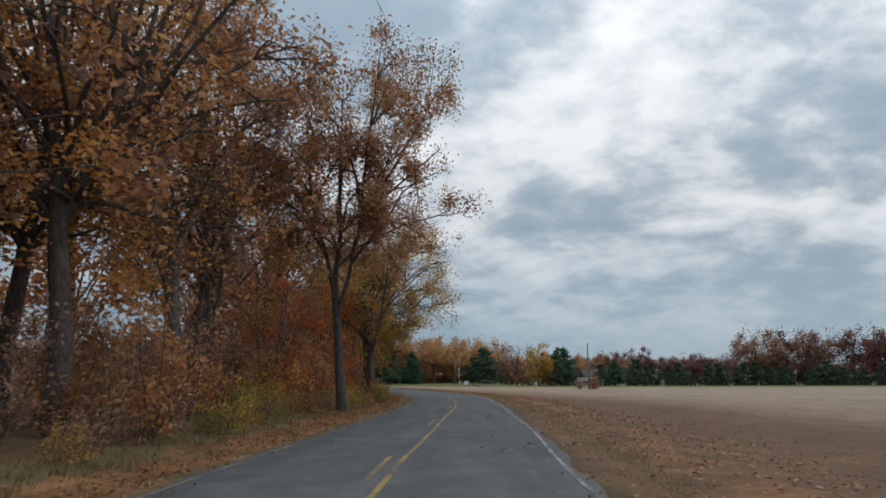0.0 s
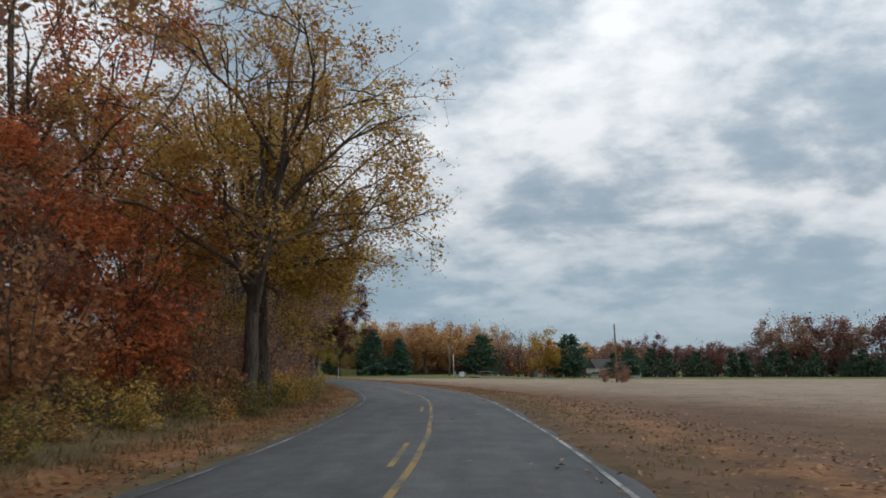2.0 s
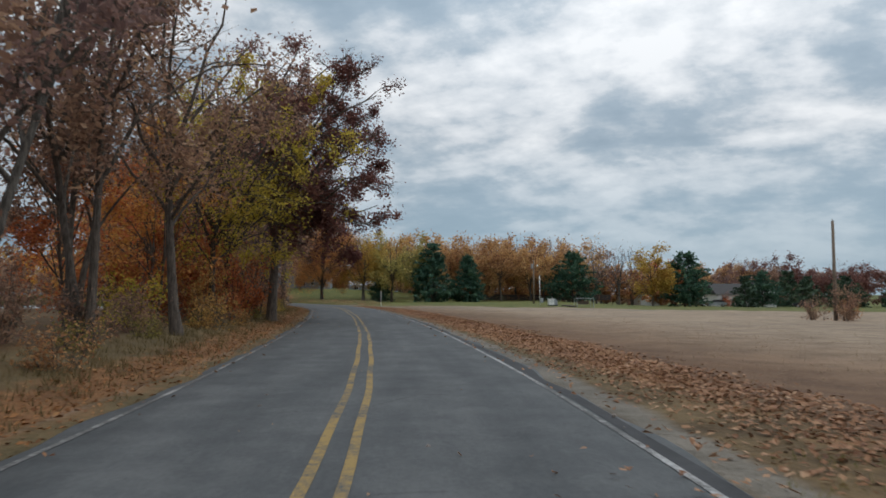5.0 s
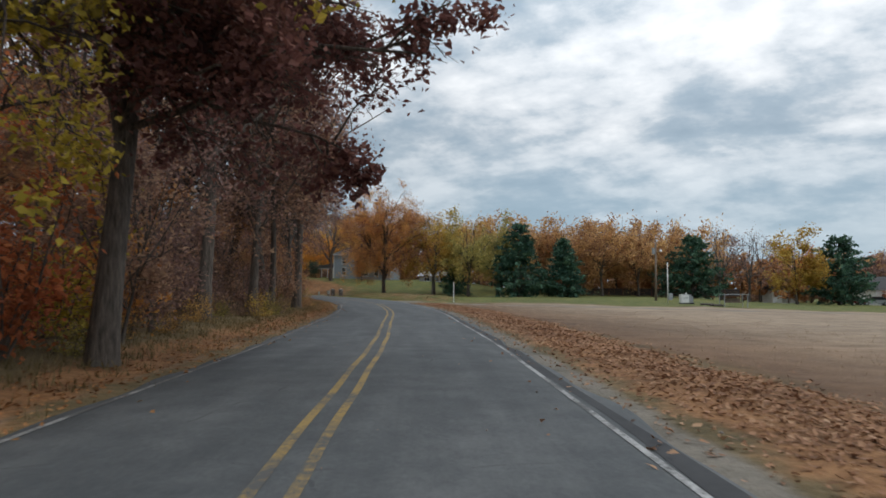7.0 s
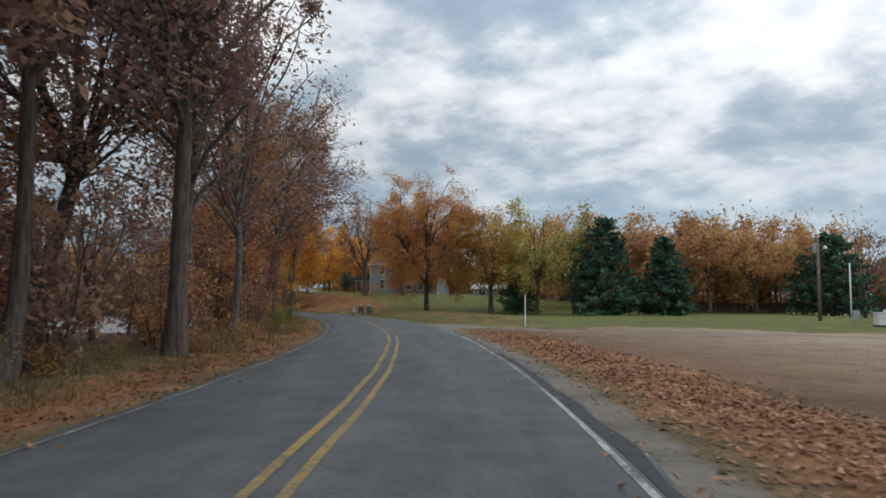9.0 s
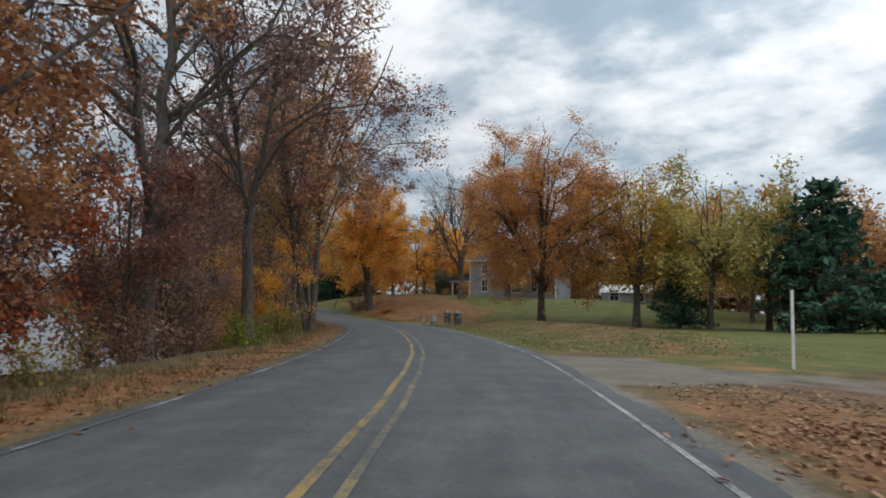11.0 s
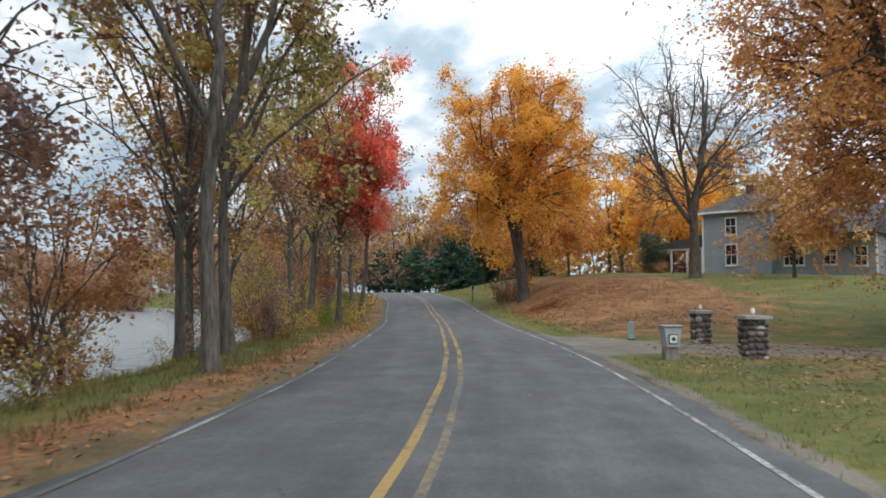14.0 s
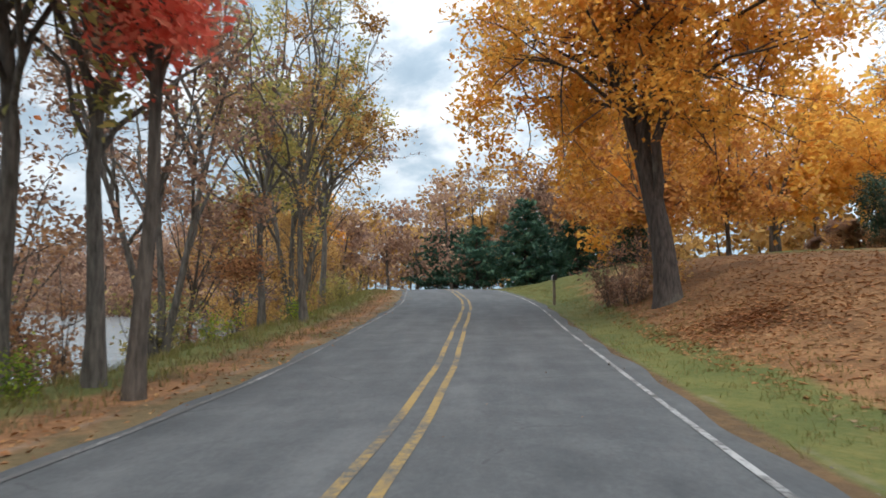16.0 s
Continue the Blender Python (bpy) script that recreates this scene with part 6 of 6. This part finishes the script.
def farmhouse():
    ob = place("farmhouse", -49.0, 225.5, -0.03, "blue-grey clapboard farmhouse with white windows and a porch on the knoll", "house", z=2.55)
    # two-storey block: x -5.6..-0.6, wing to 5.7; front at y = -3
    part("wall", box(-5.6, -0.6, -3.0, 4.5, -0.6, 5.0), SIDING, ob)
    part("wall", box(-0.6, 5.9, -2.4, 4.0, -0.6, 2.9), SIDING, ob)
    clapboards(ob, -5.6, -0.6, -3.0, 0.0, 5.0)
    clapboards(ob, -0.6, 5.9, -2.4, 0.0, 2.9)
    for x in (-5.6, -0.62):
        part("corner_board", box(x - 0.06, x + 0.06, -3.05, -2.9, 0, 5.0), SIDING if x > -1 else WHITE, ob)
    part("corner_board", box(5.84, 5.96, -2.45, -2.3, 0, 2.9), WHITE, ob)
    bm = bmesh.new()
    e = [bm.verts.new(c) for c in ((-6.0, -3.45, 4.95), (-0.2, -3.45, 4.95), (-0.2, 4.9, 4.95), (-6.0, 4.9, 4.95))]
    r = [bm.verts.new(c) for c in ((-3.9, -0.2, 6.5), (-2.3, -0.2, 6.5), (-2.3, 1.8, 6.5), (-3.9, 1.8, 6.5))]
    bm.faces.new(r)
    bm.faces.new(e[::-1])
    for i in range(4):
        bm.faces.new((e[i], e[(i + 1) % 4], r[(i + 1) % 4], r[i]))
    bmesh.ops.recalc_face_normals(bm, faces=bm.faces)
    roof = part("roof", bm, SHINGLE, ob, "dark hipped shingle roof")
    part("eave", box(-6.02, -0.18, -3.47, -3.40, 4.82, 4.96), WHITE, roof)
    part("chimney", box(-3.5, -2.9, 0.4, 1.0, 6.2, 7.3, 0.02), BRICK_RED, roof)
    wing = part("roof", prism([(-2.9, 2.85), (4.5, 2.85), (0.8, 4.9)], 0, 6.9, "X"), SHINGLE, ob, "dark gabled roof over the wing")
    wing.location = (-0.9, 0, 0)
    wing.matrix_basis = Matrix.Translation((-0.75, 0.0, 0)) @ Matrix.Identity(4)
    window_part(ob, -3.45, -3.03, 0.95, 0.75, 1.45)
    window_part(ob, -3.45, -3.03, 3.25, 0.70, 1.15)
    window_part(ob, 0.75, -2.43, 0.85, 1.25, 1.2, bars=3)
    window_part(ob, 3.1, -2.43, 0.85, 0.7, 1.25)
    window_part(ob, 5.0, -2.43, 0.75, 0.65, 1.2)
    part("foundation", box(-5.65, 5.95, -3.02, -2.35, -0.6, -0.02), DARK, ob)
    # porch on the west side
    porch = part("porch", box(-9.6, -5.65, -2.2, 2.5, -0.5, 0.25, 0.02), BRICK_RED, ob, "red-brown porch deck")
    part("porch_roof", prism([(-10.0, 2.35), (-5.62, 2.35), (-5.62, 3.35), (-9.9, 2.6)], -2.7, 2.9), SHINGLE, porch)
    part("porch_beam", box(-9.9, -5.65, -2.6, -2.45, 2.16, 2.35), WHITE, porch)
    for x in (-9.7, -8.4, -7.1, -5.9):
        part("porch_post", box(x - 0.07, x + 0.07, -2.58, -2.44, 0.25, 2.2, 0.01), WHITE, porch)
    part("porch_rail", box(-9.7, -5.7, -2.55, -2.47, 1.0, 1.08), BRICK_RED, porch)
    for i in range(18):
        part("baluster", box(-9.6 + i * 0.22, -9.56 + i * 0.22, -2.53, -2.49, 0.25, 1.0), BRICK_RED, porch)
    upper = part("wall", box(-6.9, -5.62, 0.5, 4.4, 2.6, 5.6), WHITE, ob, "white upper wall of a rear wing")
    part("pane", box(-6.55, -6.15, 0.47, 0.497, 3.6, 4.9), GLASS, upper)
    return ob


farmhouse()


def small_house(name, x, y, turn, w, d, h, roof_h, wall, roof, label, z=None, gable_front=False):
    ob = place(name, x, y, turn, label, "house", z=z, sink=0.05)
    part("wall", box(-w / 2, w / 2, -d / 2, d / 2, -0.4, h), wall, ob)
    if gable_front:
        part("roof", prism([(-w / 2 - 0.3, h - 0.05), (w / 2 + 0.3, h - 0.05), (0, h + roof_h)], -d / 2 + 0.15, d / 2 + 0.3), roof, ob)
        part("gable", prism([(-w / 2, h), (w / 2, h), (0, h + roof_h - 0.12)], -d / 2 - 0.02, -d / 2 + 0.15), wall, ob)
    else:
        rf = part("roof", prism([(-d / 2 - 0.35, h - 0.05), (d / 2 + 0.35, h - 0.05), (0, h + roof_h)], -w / 2 - 0.3, w / 2 + 0.3, "X"), roof, ob)
    n = max(1, int(w / 3))
    for i in range(n):
        window_part(ob, -w / 2 + w * (i + 0.5) / n, -d / 2 - 0.03, 0.9, 1.0, 1.2)
    return ob


white_house = small_house("white_house", 48.0, 232.0, 0.15, 9.0, 8.0, 2.8, 2.4, WHITE, SHINGLE, "white house with a dark shingle roof beyond the field")
small_house("white_house", 53.5, 229.0, 0.15, 4.2, 7.0, 2.9, 2.8, WHITE, SHINGLE, "white gabled wing of a distant house", gable_front=True)
small_house("shed", 31.0, 238.0, 0.25, 5.0, 4.0, 2.6, 0.9, WHITE, SHINGLE, "small white building among garden trees")
small_house("garage", -34.8, 226.5, 0.1, 6.0, 5.0, 1.9, 1.0, GREYPAINT, PALE_ROOF, "grey garage with a pale metal roof behind the lawn", z=1.6)


def car(x, y, turn, paint, label, pickup=False):
    """A parked vehicle."""
    ob = place("parked_car", x, y, turn, label, "car")
    low = [(-2.3, 0.35), (2.25, 0.35), (2.3, 0.7), (2.15, 0.9), (1.1, 1.0), (-2.25, 1.02), (-2.35, 0.75)]
    b = prism(low, -0.88, 0.88)
    bmesh.ops.bevel(b, geom=b.edges[:], offset=0.06, segments=2, affect="EDGES")
    part("body", b, paint, ob)
    cab = [(-0.2, 0.98), (1.15, 0.98), (0.6, 1.62), (0.05, 1.68), (-0.2, 1.6)] if pickup else [(-1.9, 0.98), (1.15, 0.98), (0.45, 1.5), (-1.1, 1.52)]
    c = prism(cab, -0.76, 0.76)
    bmesh.ops.bevel(c, geom=c.edges[:], offset=0.04, segments=2, affect="EDGES")
    part("cabin", c, GLASS, ob)
    part("roof_panel", box(-0.12 if pickup else -1.05, 0.5 if pickup else 0.4, -0.7, 0.7, 1.64 if pickup else 1.5, 1.69 if pickup else 1.55, 0.02), paint, ob)
    for u in (-1.45, 1.4):
        for v in (-0.9, 0.7):
            wheel = part("wheel", cyl(u, 0.34, v, v + 0.2, 0.34, n=18, axis="Y"), RUBBER, ob)
            part("rim", cyl(u, 0.34, v - 0.006 if v < 0 else v + 0.19, v + 0.01 if v < 0 else v + 0.206, 0.2, n=14, axis="Y"), GALV, wheel)
    part("headlight", box(2.26, 2.31, 0.5, 0.75, 0.68, 0.82), WHITE, ob)
    part("headlight", box(2.26, 2.31, -0.75, -0.5, 0.68, 0.82), WHITE, ob)
    return ob


CAR_DARK = plain("dark_car_paint", (0.03, 0.03, 0.035), (0.02, 0.02, 0.024), 0.25, 1)
CAR_SILVER = plain("silver_car_paint", (0.40, 0.41, 0.42), (0.34, 0.35, 0.36), 0.25, 1, 0.4)
CAR_RED = plain("maroon_car_paint", (0.16, 0.02, 0.02), (0.12, 0.015, 0.015), 0.25, 1)
car(62.0, 226.0, 2.9, CAR_DARK, "dark pickup truck parked beyond the field", True)
car(43.0, 224.5, 3.0, CAR_SILVER, "silver car parked before a white house")
car(38.8, 224.0, 3.1, CAR_RED, "maroon car parked beside garden evergreens")
plant(bush_b, 46.5, 226.5, 0.3, 1.6, "scarlet", "dark red garden bush before a white house")
plant(bush_a, 24.2, 120.4, 0.3, 0.95, "brown", "brown brush growing round a pole in the field")
plant(bush_b, 22.8, 121.4, 1.3, 1.05, "brown", "brown brush growing round a pole in the field")
plant(bush_b, 25.3, 121.6, 2.3, 1.05, "rust", "brown brush growing round a pole in the field")
plant(bush_a, -61.6, 206.6, 0.8, 0.75, "brown", "brown bush at the foot of the golden maple")
plant(bush_b, -62.4, 207.2, 1.8, 0.95, "brown", "brown bush at the foot of the golden maple")
plant(bush_b, -60.6, 207.4, 3.0, 0.9, "ochre", "straw-brown bush at the foot of the golden maple")
for x, y, k in [(-57.5, 221.0, 0.6), (-58.8, 221.6, 0.55), (-60.6, 222.2, 0.5), (-53.8, 218.2, 0.5)]:
    plant(bush_b, x, y, x, k, "rust", "low garden bush before the farmhouse porch")


# ---- what nobody could count: fallen leaves, grass, stubble, grit ----
def scatter_blades(name, mat, x, y, size, rng, label, flat=2.2, lift=0.02, slim=0.62, category="ground cover"):
    s, lat = road_coords(x, y)
    z = land(x, y, (s, lat))
    on = (lat > -2.75) & (lat < 3.25)
    z = np.where(on, road_height(s) + 0.035 * (1 - np.clip(np.abs(lat) / 3.0, 0, 1) ** 2) + 0.004, z)
    ob = leaves_mesh(name, np.stack([x, y, z + lift * rng.uniform(0.5, 2.0, len(x))], 1), size, mat, None, rng, flat, slim)
    return tagged(ob, label, category, kind="stuff")


def along(rng, n, s0, s1, lat, spread):
    s = rng.uniform(s0, s1, n)
    return road_point(s, lat + rng.normal(size=n) * spread)


rng = np.random.default_rng(77)
x1, y1 = along(rng, 34000, 64, 146, 5.2, 0.85)
x2, y2 = along(rng, 8000, 3, 70, 6.0, 1.8)
scatter_blades("fallen_leaves", LEAF["litter"], np.r_[x1, x2], np.r_[y1, y2], 0.05, rng, "drift of dry brown leaves along the road's edge", 2.6, 0.03)
x1, y1 = along(rng, 14000, 8, 152, -3.75, 0.5)
x2, y2 = along(rng, 4500, 150, 262, -3.5, 0.4)
scatter_blades("fallen_leaves", LEAF["litter_red"], np.r_[x1, x2], np.r_[y1, y2], 0.045, rng, "orange-brown leaves blown along the wood's edge", 2.6, 0.025)
x1, y1 = along(rng, 26000, 156, 205, 8.2, 2.5)
x3, y3 = along(rng, 3600, 142, 152, 6.2, 1.5)
x1, y1 = np.r_[x1, x3], np.r_[y1, y3]
ss, ll = road_coords(x1, y1)
off = (ll > 4.0) & ((ss < 150) | (ss > 158)) & ((ss < 188.5) | (ss > 199) | ((ll > 5.0) & (ss < 193)))
x1, y1 = x1[off], y1[off]
scatter_blades("fallen_leaves", LEAF["litter_dull"], x1, y1, 0.05, rng, "dull brown leaves strewn over the roadside lawn", 6.0, 0.02)
a, d = rng.uniform(0, 6.28, 22000), np.abs(rng.normal(size=22000)) * 9.5
x2, y2 = -55.5 + d * np.cos(a), 201.5 + d * np.sin(a)
ss, ll = road_coords(x2, y2)
x2, y2 = x2[ll > 4.2], y2[ll > 4.2]
scatter_blades("fallen_leaves", LEAF["litter_gold"], x2, y2, 0.058, rng, "orange-brown maple leaves strewn over the lawn", 7.0, 0.02)
x1, y1 = along(rng, 110, 60, 260, 0.8, 2.0)
scatter_blades("road_litter", LEAF["litter"], x1, y1, 0.02, rng, "scattered dry leaves lying on the asphalt", 2.5, 0.008)


def grass_blades(name, mat, x, y, h, rng, label):
    """Upright bent blades in tufts."""
    s, lat = road_coords(x, y)
    z = land(x, y, (s, lat))
    n = len(x)
    base = np.stack([x, y, z - 0.02], 1)
    a = rng.uniform(0, 6.28, n)
    u = np.stack([np.cos(a), np.sin(a), 0 * a], 1)
    lean = rng.normal(size=(n, 3)) * 0.35; lean[:, 2] = 1
    hh = (h * rng.uniform(0.5, 1.3, n))[:, None]
    w = 0.006 + 0.035 * hh
    V = np.stack([base - u * w, base + u * w, base + lean * hh], 1).reshape(-1, 3)
    ob = mesh_object(name, V, np.arange(3 * n).reshape(n, 3), mat, False)
    return tagged(ob, label, "grass", kind="stuff")


def tufts(rng, n, per, s0, s1, lat, spread):
    s, l = rng.uniform(s0, s1, n), lat + rng.normal(size=n) * spread
    s, l = np.repeat(s, per) + rng.normal(size=n * per) * 0.09, np.repeat(l, per) + rng.normal(size=n * per) * 0.09
    return road_point(s, l)


x1, y1 = tufts(rng, 3000, 9, 5, 152, -4.9, 0.75)
x2, y2 = tufts(rng, 900, 8, 150, 262, -4.3, 0.4)
grass_blades("verge_grass", LEAF["hay"], np.r_[x1, x2], np.r_[y1, y2], 0.17, rng, "dry uncut grass on the wooded verge")
x2, y2 = tufts(rng, 3600, 8, 160, 262, -5.9, 0.9)
grass_blades("bank_grass", LEAF["grass"], x2, y2, 0.2, rng, "uncut green grass on the lake bank")
x1, y1 = tufts(rng, 700, 7, 5, 70, 4.1, 0.35)
x2, y2 = tufts(rng, 3800, 7, 152, 255, 4.7, 0.9)
ss, ll = road_coords(x2, y2)
clear = (ss > 159) & ((ss < 189) | (ss > 198))
x2, y2 = x2[clear], y2[clear]
grass_blades("verge_grass", LEAF["grass"], np.r_[x1, x2], np.r_[y1, y2], 0.10, rng, "short worn grass beside the gravel shoulder")
x1, y1 = tufts(rng, 6500, 4, 4, 150, 13.0, 5.5)
ss, ll = road_coords(x1, y1)
x1, y1 = x1[ll > 6.2], y1[ll > 6.2]
grass_blades("stubble", LEAF["straw"], x1, y1, 0.075, rng, "cut pale stubble and clods in the field")


def pebbles(rng):
    V, F, n0 = [], [], 0
    bm = bmesh.new(); bmesh.ops.create_icosphere(bm, subdivisions=1, radius=1.0)
    base = np.array([v.co for v in bm.verts]); faces = np.array([[v.index for v in f.verts] for f in bm.faces]); bm.free()
    s, lat = rng.uniform(60, 230, 220), np.where(rng.random(220) < 0.12, rng.uniform(-2, 2.6, 220), 3.3 + rng.normal(size=220) * 0.3)
    x, y = road_point(s, lat)
    z = np.where(np.abs(lat) < 3, road_height(s) + 0.02, land(x, y, (s, lat)))
    for i in range(220):
        r = rng.uniform(0.010, 0.026)
        V.append(base * r * rng.uniform(0.7, 1.2, (1, 3)) + [x[i], y[i], z[i] + r * 0.4]); F.append(faces + n0); n0 += len(base)
    ob = mesh_object("pebbles", np.vstack(V), np.vstack(F), STONE, False)
    tagged(ob, "loose brownish pebbles on the shoulder and asphalt", "pebbles", kind="stuff")


pebbles(rng)
